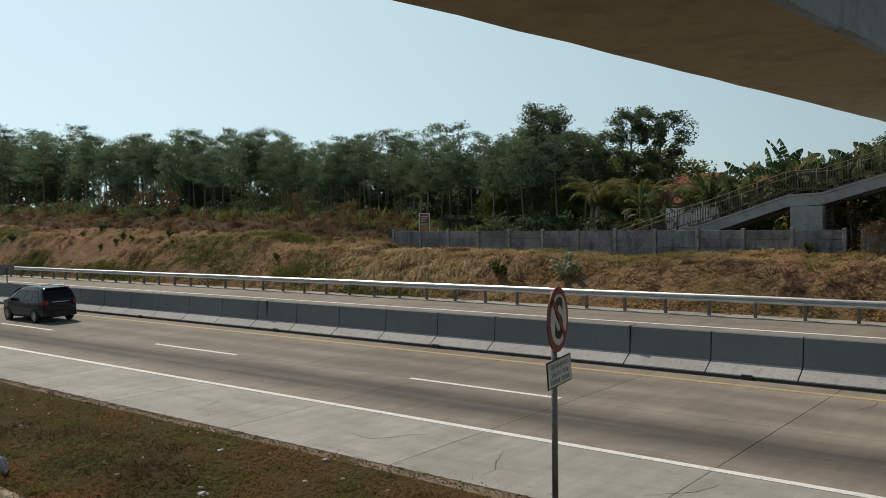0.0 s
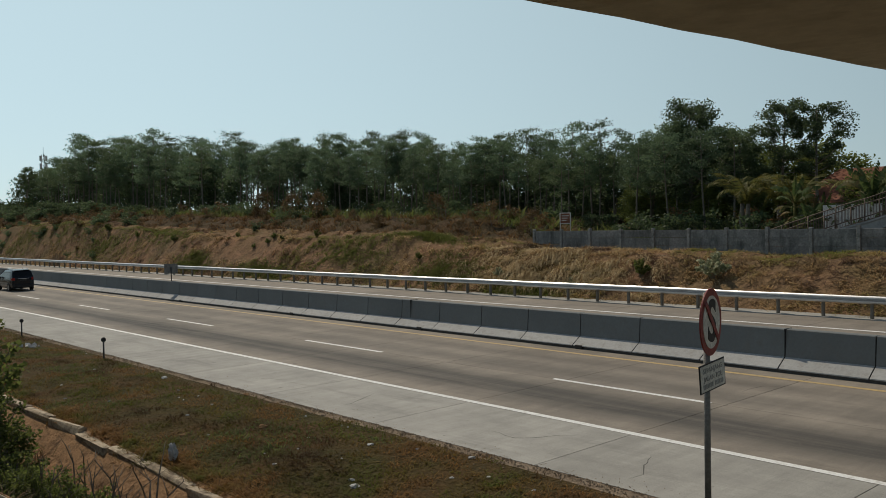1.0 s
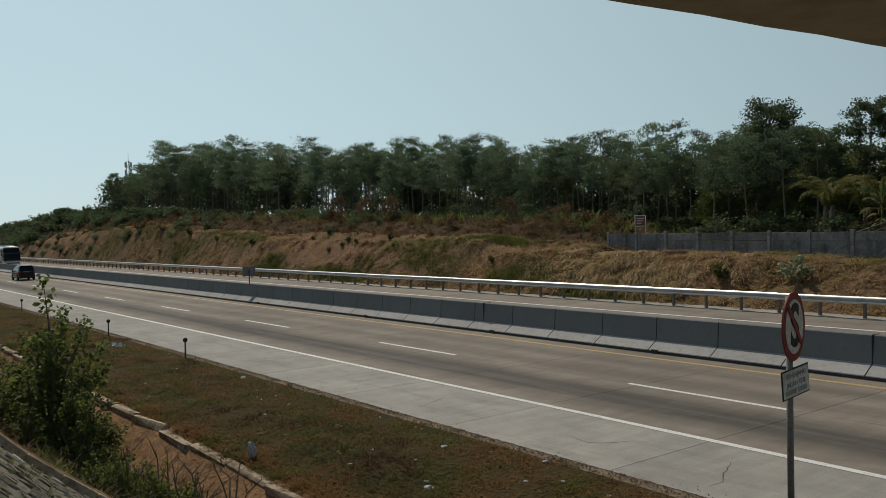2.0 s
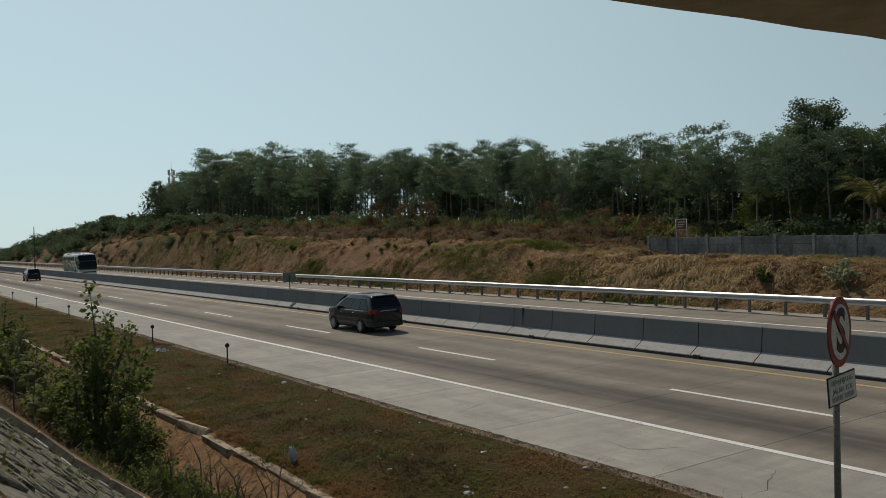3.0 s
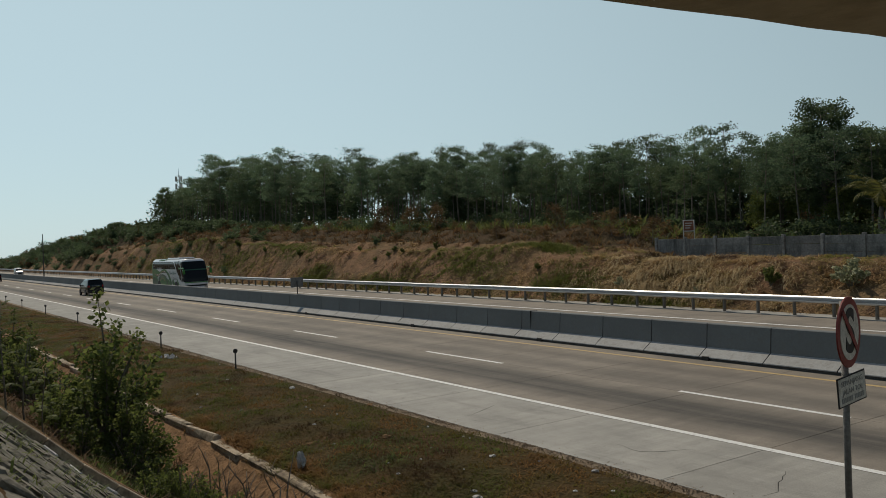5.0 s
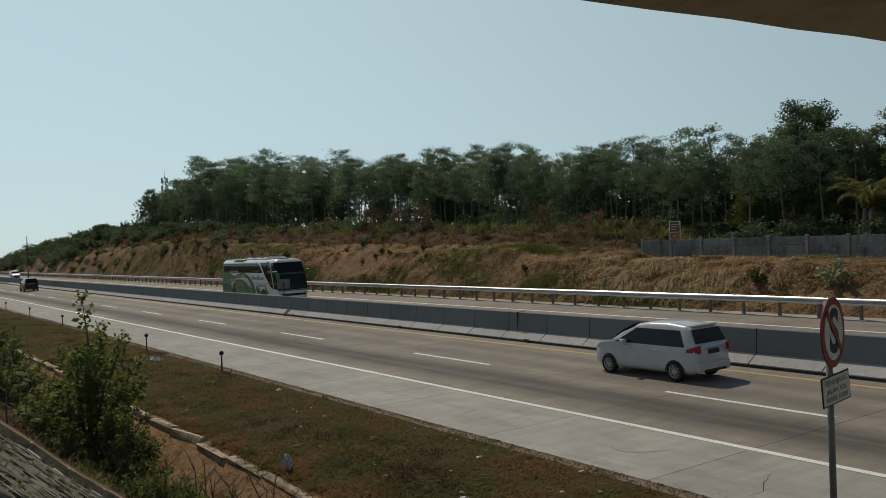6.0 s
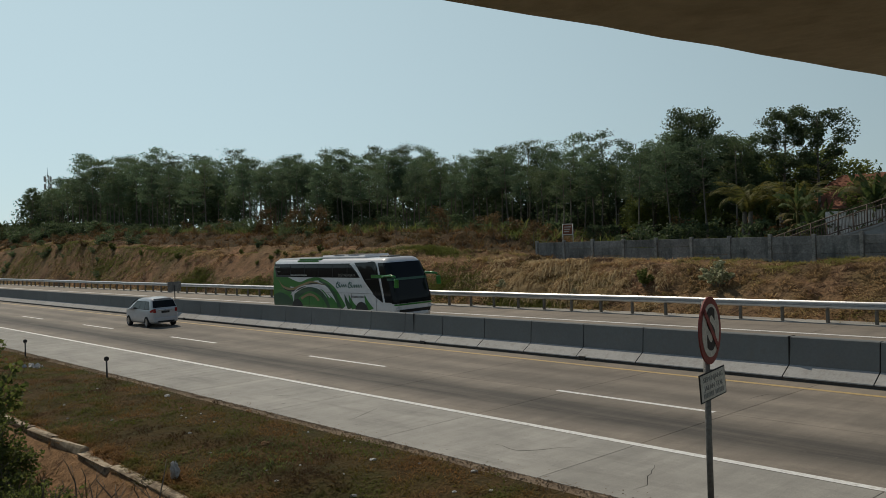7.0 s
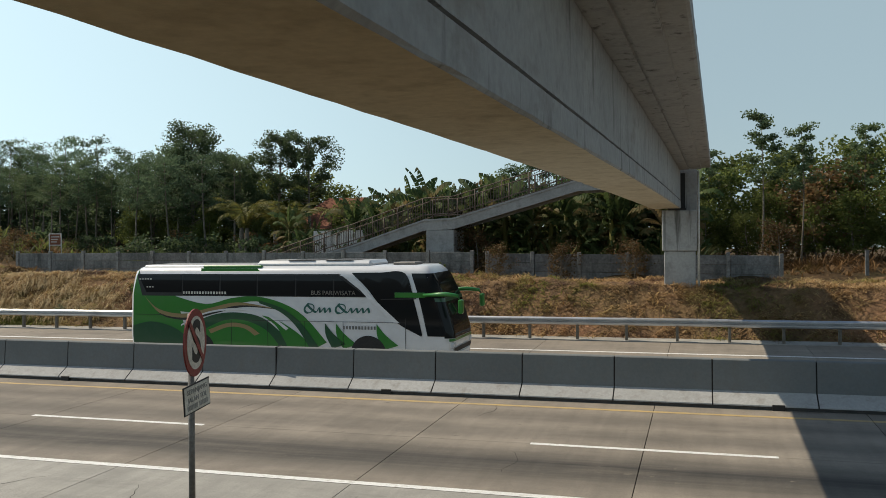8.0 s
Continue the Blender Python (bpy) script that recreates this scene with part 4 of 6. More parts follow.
def make_bananas():
    rnd = random.Random(31)
    protos = []
    for i in range(4):
        b = empty("banana_plant", Matrix(), "tall banana plant with torn drooping leaves", "banana plant", "banana plants")
        v, f = [], []
        tube(v, f, [(0, 0, -.2), (.05, 0, 1.2), (.0, .05, 2.3)], [.15, .12, .07], 7)
        mesh_ob("stem", v, f, M_PALM, b, True)
        v, f = [], []
        for k in range(11):
            frond(v, f, (0, 0, 2.2), k * 2.4 + rnd.uniform(-.3, .3), rnd.uniform(1.3, 2.3), rnd.uniform(35, 86), rnd.uniform(40, 150), rnd.uniform(.13, .22), rnd, .6, 12)
        for k in range(7):
            frond(v, f, (0, 0, 2.0), k * 1.7 + .4, 1.5, 20, 120, .12, rnd, .8)
        for k in range(9):
            frond(v, f, (.1 * math.cos(k), .1 * math.sin(k), rnd.uniform(1.0, 1.7)), k * 2.4, rnd.uniform(.9, 1.4), rnd.uniform(-10, 40), 110, .12, rnd, .8, 6)
        for k in range(5):
            a, r = k * 1.3 + i, rnd.uniform(.3, .8)
            for j in range(3):
                frond(v, f, (r * math.cos(a), r * math.sin(a), 0), a + j * 2.1, rnd.uniform(.9, 1.7), rnd.uniform(55, 85), rnd.uniform(30, 90), .15, rnd, .4, 7)
        mesh_ob("foliage", v, f, M_BANANA, b)
        protos.append(b)
    sp = [[] for _ in protos]
    for i in range(92):
        x = rnd.uniform(-14, 10.5)
        y = 39.6 + 7 * rnd.random() ** 1.3
        sp[i % 4].append((x, y, rnd.uniform(.95, 1.5) * (1.0 if x > -6 else .85 if x > -9.2 else .5 if x > -13 else .75), rnd.uniform(0, 360), 0))
    for i in range(44):
        sp[i % 4].append((rnd.uniform(-250, -150), rnd.uniform(37.5, 42), rnd.uniform(.5, .85), rnd.uniform(0, 360), 0))
    for p, s in zip(protos, sp):
        place(p, s)
    p = empty("palm", Matrix(), "young palm with yellowing arched fronds", "palm", "palms")
    v, f = [], []
    tube(v, f, [(0, 0, -.2), (0, 0, 1.0), (.05, 0, 1.8)], [.16, .13, .1], 7)
    mesh_ob("stem", v, f, M_BARK, p, True)
    v, f = [], []
    for k in range(11):
        a = k * 2.4 + rnd.uniform(-.3, .3)
        length, lift, curl = rnd.uniform(2.2, 3.1), rnd.uniform(58, 88), rnd.uniform(75, 150)
        d = Vector((math.cos(a), math.sin(a), 0))
        s = Vector((-d.y, d.x, 0))
        c = Vector((0, 0, 1.7))
        n = 26
        for j in range(n):
            t = (j + 1) / n
            e = radians(lift - curl * t ** 1.6)
            along = d * math.cos(e) + Vector((0, 0, math.sin(e)))
            low = Vector((d.x * math.sin(e), d.y * math.sin(e), -math.cos(e)))
            c0, c = c, c + along * length / n
            q = len(v)
            v.extend([c0 - s * .018, c0 + s * .018, c + s * .016, c - s * .016])
            f.append((q, q + 1, q + 2, q + 3))
            ln = .5 * math.sin(math.pi * (t * .86 + .1))
            for side in (1, -1):
                q = len(v)
                tip = c + (s * side * .8 + along * .55 + low * rnd.uniform(.25, .7)) * ln
                v.extend([c - along * .035, c + along * .035, tip])
                f.append((q, q + 1, q + 2))
    mesh_ob("foliage", v, f, M_PALM, p)
    place(p, [(-17.4, 43.0, 1.3, 0, 0), (-18.6, 44.4, 1.35, 70, 0), (-15.6, 43.6, 1.25, 130, 0), (-13.9, 43.2, 1.3, 260, 0), (-9.6, 43.0, 1.2, 90, 0)])


make_bananas()


def make_bush(name, seed, h, w, leaf, n, mat, label, n_stems=14):
    rnd = random.Random(seed)
    b = empty(name, Matrix(), label, "shrub", "shrubs")
    v, f, lv, lf = [], [], [], []
    for k in range(n_stems):
        a, reach = k * 2.4 + rnd.uniform(-.4, .4), w * rnd.random() ** .6
        tip = Vector((math.cos(a) * reach, math.sin(a) * reach, h * (1 - .55 * (reach / w) ** 1.5) * rnd.uniform(.6, 1.12)))
        mid = tip * .5 + Vector((rnd.uniform(-.1, .1) * w, rnd.uniform(-.1, .1) * w, .12 * h))
        tube(v, f, [(0, 0, -.15), mid, tip], [.022 * h / 1.5, .014 * h / 1.5, .004], 5)
        for t in (0.35, .5, .65, .8, .9, 1.0):
            p = Vector((0, 0, 0)).lerp(mid, t * 2) if t < .5 else mid.lerp(tip, t * 2 - 1)
            leaf_quads(lv, lf, p, w * .20 * (1.25 - .6 * t), n // (n_stems * 6), leaf, rnd, .9, .2)
    mesh_ob("stem_work", v, f, M_BARK, b)
    mesh_ob("foliage", lv, lf, mat, b)
    return b


def make_shrubs():
    a = make_bush("verge_bush", 41, 3.6, 1.7, .13, 2700, M_SHRUB, "leafy green bush growing from the drain's edge", 20)
    place(a, [(-10.5, -3.45, 1.0, 0, 0), (-8.6, -3.4, .55, 30, 0), (-9.6, -2.9, .62, 210, 0), (-12.6, -3.3, .6, 130, 0), (-17.5, -4.0, .62, 200, 0), (-22, -3.9, .7, 90, 0), (-6.9, -3.0, .26, 210, 0), (-5.6, -3.3, .24, 100, 0), (-7.4, -2.6, .2, 10, .1), (-12.4, -2.3, .3, 60, .1)])
    # thin twiggy weeds down in the drain
    t = make_bush("drain_shrub", 49, 1.5, .75, .085, 900, M_SHRUB, "thin twiggy shrub growing in the drain", 16)
    rnd = random.Random(50)
    place(t, [(x + rnd.uniform(-.2, .2), y, s, 60 * i, .05) for i, (x, y, s) in enumerate(((-9.2, -2.6, .9), (-8.0, -2.9, .8), (-7.2, -2.4, .75), (-6.6, -3.0, .7), (-6.0, -2.5, .8), (-5.3, -2.9, .55), (-5.0, -2.3, .7), (-4.4, -2.6, .5), (-4.3, -1.9, .45), (-5.8, -1.9, .55), (-7.7, -3.5, .7), (-6.3, -3.6, .55), (-11.2, -2.5, .9), (-13.5, -2.6, 1.0), (-15.5, -3.0, 1.1), (-13.0, -3.9, 1.1), (-11.6, -4.3, 1.0), (-15.2, -4.6, 1.2), (-18.5, -4.6, 1.3), (-10.0, -4.5, .8), (-8.8, -4.3, .7), (-20.5, -3.2, 1.3), (-24, -3.6, 1.4), (-28, -3.4, 1.5)))])
    # tall weeds with broad leaves beside the edging beam
    rnd = random.Random(47)
    for x, y, h in ((-6.2, -6.0, 2.1), (-7.0, -5.6, 1.7), (-7.6, -5.2, 1.4)):
        w = empty("broad_leaved_weed", pose(x, y, ground_z(x, y), 0, 0, rnd.uniform(0, 360)), "tall weed with broad drooping leaves beside the edging beam", "weed", "tall weeds")
        v, f = [], []
        path = [(.10 * math.sin(3 * t + h) * t, .12 * math.cos(2 * t) * t, h * t - .1 * (1 - t)) for t in (0, .25, .5, .75, 1)]
        tube(v, f, path, [.022, .018, .014, .010, .006], 5)
        mesh_ob("stem", v, f, M_BARK, w, True)
        v, f = [], []
        for k in range(15):
            t = .25 + .75 * k / 14
            frond(v, f, (path[3] if t < .8 else path[4])[:2] + (h * t,), k * 2.4, rnd.uniform(.2, .38), rnd.uniform(10, 60), rnd.uniform(50, 110), rnd.uniform(.05, .085), rnd, .05, 7)
        mesh_ob("foliage", v, f, M_SHRUB, w)
    b = make_bush("bank_bush", 43, 1.25, .62, .11, 1300, M_SHRUB, "small dark bush on the dry bank", 12)
    place(b, [(-17.0, 31.0, .85, 0, 0), (-1.6, 34.9, .5, 50, 0), (-52, 33.2, .6, 10, 0), (-66, 33.2, .5, 60, 0), (-78, 32.0, .7, 0, 0), (-98, 32.4, .9, 80, 0), (-36, 31.2, .45, 20, 0), (-104, 33, .7, 0, 0), (-88, 32, .6, 30, 0), (-122, 32, .9, 0, 0)] + [(-50 - 3.3 * i + 3 * math.sin(5 * i), 32.2 + 2.4 * math.sin(3.1 * i), .34 + .16 * math.sin(7 * i), 71 * i, .1) for i in range(9)])
    c = make_bush("flowering_bush", 45, 1.5, .85, .12, 1500, M_PALE_SHRUB, "pale-tipped leafy bush on the dry bank", 12)
    place(c, [(-12.6, 31.0, 1.1, 0, 0), (-27, 30.2, .5, 90, 0), (-21, 30.0, .4, 180, 0)])


make_shrubs()


def strew(name, n, area, hmin, hmax, mat, label, seed, lie=0.6, width=0.02, clump=5, avoid=None, spread=0.09, comb=0.0):
    """Blades in tussocks; comb is how far the blades of one tussock lean the same way."""
    rnd = random.Random(seed)
    v, f = [], []
    i = 0
    while i < n:
        x, y = area(rnd)
        if avoid and avoid(x, y):
            i += 1
            continue
        lean, tall = rnd.uniform(0, 6.283), rnd.uniform(.6, 1.3)
        for _ in range(clump):
            i += 1
            px, py = x + rnd.gauss(0, spread), y + rnd.gauss(0, spread)
            z = ground_z(px, py) - .01
            h = rnd.uniform(hmin, hmax) * tall
            a = lean + rnd.gauss(0, .5) if rnd.random() < comb else rnd.uniform(0, 6.283)
            d = Vector((math.cos(a) * lie, math.sin(a) * lie, rnd.uniform(.3, 1.0))).normalized()
            s = Vector((-math.sin(a + rnd.uniform(-.8, .8)), math.cos(a), 0)) * width * rnd.uniform(.6, 1.4)
            p = Vector((px, py, z))
            k = len(v)
            mid = p + d * h * .55
            v.extend([p - s, p + s, mid + s * .8, mid - s * .8, p + d * h + Vector((0, 0, -.25 * h * lie))])
            f += [(k, k + 1, k + 2, k + 3), (k + 3, k + 2, k + 4)]
    return tagged(mesh_ob(name, v, f, mat, None), label, "grass", "", "stuff")


# weedy places (x, y, half width, half depth) and worn bare places on the bank
WEEDY = [(-44.7, 31.5, 5.5, 1.8), (-32.3, 30.4, 3.5, 1.6), (-55, 29.6, 6, .8), (-70, 30.0, 4, 1.0), (-84, 33.0, 9, 1.5), (-97, 31.0, 7, 1.6), (-112, 32.5, 10, 2.0), (-130, 31, 9, 2.2), (-38, 33.8, 4, .9), (-24.5, 29.2, 2.5, .5)]
BARE = [(-61, 31.6, 6.5, 1.5), (-48, 34.2, 9, .7), (-66, 34.0, 9, .8), (-78, 31.2, 4, 1.2), (-90, 33.8, 6, .9), (-104, 31.0, 5, 1.2), (-140, 32.5, 10, 1.6), (-122, 30.8, 6, 1.0), (-165, 32, 12, 1.5), (-12, 30.2, 3, .8), (8, 32.6, 3, .7), (-34.5, 32.6, 2, .8)]


def inside(places, x, y, ragged=0.45):
    k = ragged * noise.noise((x * .9, y * 1.4, 3.1)) + ragged * noise.noise((x * .3, y * .6, 9.1))
    return any(((x - a) / w) ** 2 + ((y - b) / h) ** 2 < 1 + 2 * k for a, b, w, h in places)


strew("verge_grass", 96000, lambda r: (13 - 82 * r.random() ** 1.5, r.uniform(-0.7, 3.75)), .05, .18, M_BLADES, "short dry brown and green verge grass", 51, .9, .011, 16, lambda x, y: y > 3.38 + .5 * noise.noise((x * .9, 0, 5.5)) + .2 * noise.noise((x * 4, y, 1)) or noise.noise((x * 1.1, y * 1.1, 12.4)) < -.42, .14, .3)
strew("kerb_tussocks", 16000, lambda r: (12 - 44 * r.random() ** 1.2, r.gauss(-.66, .14)), .12, .34, M_BLADES, "long dry grass hanging over the drain's kerb", 63, 1.0, .010, 18, lambda x, y: noise.noise((x * .8, 0, 2.2)) < -.25, .10, .5)
strew("green_tussocks", 22000, lambda r: (12 - 100 * r.random() ** 1.2, r.uniform(-.6, 3.0)), .06, .2, M_SHRUB, "green grass in patches over the dry verge", 64, .8, .010, 20, lambda x, y: noise.noise((x * .35, y * .7, 6.6)) < .08 + .1 * (y - .8) - .004 * max(0, -20 - x), .16)
strew("drain_weeds", 9000, lambda r: (r.uniform(-26, 8), r.uniform(-4.2, -2.3)), .12, .45, M_SHRUB, "green weeds along the drain", 52, .7, .014, 12, lambda x, y: noise.noise((x * .7, y * .9, 4.4)) < 0.0, .15)
strew("dead_weeds", 8000, lambda r: (r.uniform(-26, 6), r.uniform(-3.9, -1.7)), .15, .6, M_SHRUB_DRY, "dead brown weeds in the drain", 65, .8, .010, 12, lambda x, y: noise.noise((x * .8, y * .9, 14.4)) < 0.05, .14)
strew("brown_litter", 5000, lambda r: (r.gauss(-13.5, 3.0), r.uniform(-5.2, -3.4)), .1, .5, M_BROWN_GRASS, "dark heap of dead stalks beside the drain", 66, 1.4, .014, 22, None, .22, .4)
strew("bank_grass", 104000, lambda r: (32 - 190 * r.random() ** 1.15, r.uniform(28.7, 34.9)), .14, .56, M_STRAW, "long dry straw-coloured grass on the bank", 53, 1.2, .016, 26, lambda x, y: inside(BARE, x, y) or inside(WEEDY, x, y, .2), .17, .65)
strew("bank_weeds", 62000, lambda r: r.choice([(a + r.gauss(0, w * .5), b + r.gauss(0, h * .5)) for a, b, w, h in WEEDY]), .1, .5, M_WEED, "yellow-green weeds in patches over the dry bank", 60, .9, .020, 18, lambda x, y: not 28.7 < y < 35, .16, .3)
strew("bank_tufts", 7000, lambda r: (30 - 230 * r.random() ** 1.1, r.uniform(28.8, 35)), .12, .6, M_BROWN_GRASS, "dark brown tufts of dead weeds over the bank", 62, .8, .024, 30, lambda x, y: noise.noise((x * .13, y * .3, 8.8)) < 0.0, .2, .3)
strew("rust_weeds", 10000, lambda r: (30 - 170 * r.random() ** 1.1, r.uniform(28.8, 35)), .1, .4, M_SHRUB_DRY, "rust-brown dead weeds in patches over the bank", 61, .9, .022, 20, lambda x, y: noise.noise((x * .2, y * .4, 18.8)) < 0.1, .2, .4)
strew("cut_straw", 15000, lambda r: (r.gauss(-23, 3.6), 29.4 + 4.0 * r.random()), .3, .85, M_STRAW_PALE, "pale cut straw heaped on the bank", 54, 2.2, .022, 30, lambda x, y: noise.noise((x * .5, y * .9, 21.0)) < -.1, .26, .75)
strew("ridge_grass", 26000, lambda r: (r.uniform(-170, 20), r.uniform(35.0, 42.5)), .3, .9, M_BROWN_GRASS, "tall brown grass along the bank top", 55, .8, .03, 14, lambda x, y: x > -30 and y < 36.4, .15)
strew("brush", 15000, lambda r: (r.uniform(-4, 11.5), r.uniform(37.0, 44.5)), .6, 1.9, M_BANANA, "tall tangled brush and dry banana leaves behind the wall", 56, .7, .035, 8, lambda x, y: y < 39 and x < 9)
strew("dry_undergrowth", 7000, lambda r: (r.uniform(11, 34), r.uniform(41.0, 47)), .3, 1.3, M_BROWN_GRASS, "brown tangled undergrowth below the roadside trees", 59, .8, .03, 8)
strew("wood_brush", 9000, lambda r: (r.uniform(-120, -14), r.uniform(39.5, 46)), .5, 1.5, M_SHRUB, "tall weeds along the edge of the wood", 57, .7, .035, 8)
strew("slope_weeds", 3500, lambda r: (r.uniform(-7, 4), r.uniform(-7.4, -4.2)), .06, .3, M_SHRUB, "low weeds growing between the slope stones", 58, .9, .010, 14, lambda x, y: noise.noise((x * .9, y * .9, 3.3)) < 0.05, .14)


# ---- vehicles ----
def patch(f, u0, u1, v0, v1, nu, nv):
    """A grid of points f(u, v) as verts and faces."""
    v = [f(u0 + (u1 - u0) * i / nu, v0 + (v1 - v0) * j / nv) for j in range(nv + 1) for i in range(nu + 1)]
    q = [(j * (nu + 1) + i, j * (nu + 1) + i + 1, (j + 1) * (nu + 1) + i + 1, (j + 1) * (nu + 1) + i) for j in range(nv) for i in range(nu)]
    return v, q


def solid(v, q, d):
    """Thicken a patch by the vector d."""
    n = len(v)
    d = Vector(d)
    vv = [Vector(p) for p in v] + [Vector(p) + d for p in v]
    ff = list(q) + [tuple(n + k for k in reversed(f)) for f in q]
    edge = {}
    for f in q:
        for a, b in zip(f, f[1:] + f[:1]):
            edge[(a, b)] = edge.get((a, b), 0) + 1
    for (a, b) in edge:
        if (b, a) not in edge:
            ff.append((b, a, n + a, n + b))
    return vv, ff


def make_wheel(r, w, parent, x, y, z, side, spokes=10, rim_mat=None):
    """Tyre and spoked rim; the outer face looks towards side (+1 left, -1 right)."""
    n = 28
    prof = [(-w / 2, r * .66), (-w / 2, r * .93), (-w / 2 + .025, r), (w / 2 - .025, r), (w / 2, r * .93), (w / 2, r * .66)]
    v, f = [], []
    for k in range(n):
        t = 2 * math.pi * k / n
        v += [(math.cos(t) * rr, yy, math.sin(t) * rr) for yy, rr in prof]
    m = len(prof)
    for k in range(n):
        a, b = k * m, ((k + 1) % n) * m
        f += [(a + i, a + (i + 1) % m, b + (i + 1) % m, b + i) for i in range(m)]
    wheel = new("wheel")
    wheel.parent = parent
    wheel.matrix_basis = pose(x, y, z)
    mesh_ob("tyre", v, f, M_RUBBER, wheel, True)
    bm = bmesh.new()
    bmesh.ops.create_cone(bm, cap_ends=True, segments=n, radius1=r * .67, radius2=r * .67, depth=w * .5, matrix=Matrix.Rotation(math.pi / 2, 4, "X"))
    part("hub_drum", bm, M_BLACK, wheel)
    bm = bmesh.new()
    for k in range(spokes):
        mat = Matrix.Rotation(2 * math.pi * k / spokes, 4, "Y")
        r2 = bmesh.ops.create_cube(bm, size=1, matrix=mat @ Matrix.Translation((r * .34, side * w * .40, 0)) @ Matrix.Diagonal((r * .62, .03, r * .10, 1)))
    bmesh.ops.create_cone(bm, cap_ends=True, segments=16, radius1=r * .13, radius2=r * .11, depth=.04, matrix=Matrix.Translation((0, side * w * .42, 0)) @ Matrix.Rotation(math.pi / 2, 4, "X"))
    for k in range(n):
        t0, t1 = 2 * math.pi * k / n, 2 * math.pi * (k + 1) / n
        q = [bm.verts.new((math.cos(t) * rr, side * w * yy, math.sin(t) * rr)) for t, rr, yy in ((t0, r * .60, .42), (t1, r * .60, .42), (t1, r * .68, .5), (t0, r * .68, .5))]
        bm.faces.new(q)
    part("rim", bm, rim_mat or M_RIM, wheel)


def make_car(name, label, L, W, H, paint, wheel_r, wheelbase, front_axle, hood, roof_rails=False, chrome_line=False, spoiler=True, tail_long=True):
    car = empty(name, Matrix(), label, "car", "vehicles")
    hl, hw = L / 2, W / 2
    ws0, ws1 = hl - hood * .92, hl - hood - .92
    top = [(-hl, .62 * H), (-hl + .05, .645 * H), (-hl + .10, .68 * H), (-hl + .30, .93 * H), (-hl + .42, .965 * H), (-hl + 1.1, H), (ws1 - .45, .99 * H), (ws1, .95 * H), (ws0 - .42, .80 * H), (ws0, .625 * H), (hl - .35, .565 * H), (hl - .10, .49 * H), (hl, .42 * H)]
    belt = .575 * H
    bot = [(-hl, .30), (-hl + .3, .23), (hl - .4, .21), (hl, .27)]

    def wid(x):
        return hw * lerp_table(x, [(-hl, .82), (-hl + .10, .92), (-hl + .45, .985), (-hl + .9, 1.0), (hl - .9, 1.0), (hl - .3, .93), (hl - .08, .84), (hl, .74)])

    def section(x):
        t, b, w = lerp_table(x, top), lerp_table(x, bot), wid(x)
        be = min(belt, t - .05)
        house = max(0.0, min(1.0, (t - be) / (H - belt)))
        wt = w * (1 - .20 * house)
        return [(0, b), (w * .86, b), (w * .97, b + .10), (w, b + .28), (w * .985, (b + be) / 2 + .12), (w * .955, be), (wt * 1.0, be + (t - be) * .82), (wt * .93, be + (t - be) * .955), (wt * .72, t), (0, t + .012)]

    def side_y(x, z):
        s = section(x)
        return lerp_table(z, [(p[1], p[0]) for p in s[3:9]])
    xs = sorted(set([round(-hl + L * i / 40, 4) for i in range(41)] + [round(p[0], 4) for p in top]))
    v, f = [], []
    for x in xs:
        s = section(x)
        v += [(x, -a, z) for a, z in s] + [(x, a, z) for a, z in reversed(s[1:-1])]
    n = 18
    for i in range(len(xs) - 1):
        f += [(i * n + k, i * n + (k + 1) % n, (i + 1) * n + (k + 1) % n, (i + 1) * n + k) for k in range(n)]
    f += [tuple(reversed(range(n))), tuple(range((len(xs) - 1) * n, len(xs) * n))]
    bm = bmesh.new()
    me = bpy.data.meshes.new("tmp")
    me.from_pydata(v, [], f)
    bm.from_mesh(me)
    bpy.data.meshes.remove(me)
    bmesh.ops.recalc_face_normals(bm, faces=bm.faces)
    body = part("body", bm, paint, car, "", True)
    xf, xr = hl - front_axle, hl - front_axle - wheelbase
    # side glass: a dark band with three panes in it, its ends raked
    z0, z1 = belt + .045, .885 * H
    rear_lo, rear_hi, front_lo, front_hi = -hl + .42, -hl + .62, ws0 - .16, ws1 - .02
    for side in (1, -1):
        def band(u, w_, off=.004):
            z = z0 + (z1 - z0) * w_
            a = rear_lo + (rear_hi - rear_lo) * w_
            b = front_lo + (front_hi - front_lo) * w_
            x = a + (b - a) * u
            return (x, side * (side_y(x, z) + off), z)
        q, qq = patch(band, 0, 1, 0, 1, 22, 5)
        mesh_ob("window_surround", q, qq, M_BLACK, car, True)
        for a, b in ((.015, .245), (.262, .555), (.572, .985)):
            q, qq = patch(lambda u, w_: band(u, w_, .008), a, b, .05, .95, 8, 4)
            mesh_ob("side_window", q, qq, M_GLASS, car, True)
        for x in (xr + .62, (xr + xf) / 2 + .42):
            part("door_handle", one_box(x, side * (side_y(x, belt - .1) - .01), belt - .12, x + .17, side * (side_y(x, belt - .1) + .035), belt - .085, bevel=.008), M_CHROME if chrome_line else paint, car)
        bm = one_box(ws1 + .30, side * (hw - .02), belt + .0, ws1 + .50, side * (hw + .17), belt + .16, bevel=.03)
        part("mirror", bm, paint, car)
        if chrome_line:
            q, qq = patch(lambda u, w_: (xr - .3 + (ws1 + .5 - xr + .3) * u, side * (side_y(xr, belt) + .008), belt - .005 + .03 * w_), 0, 1, 0, 1, 2, 1)
            mesh_ob("window_trim", q, qq, M_CHROME, car)
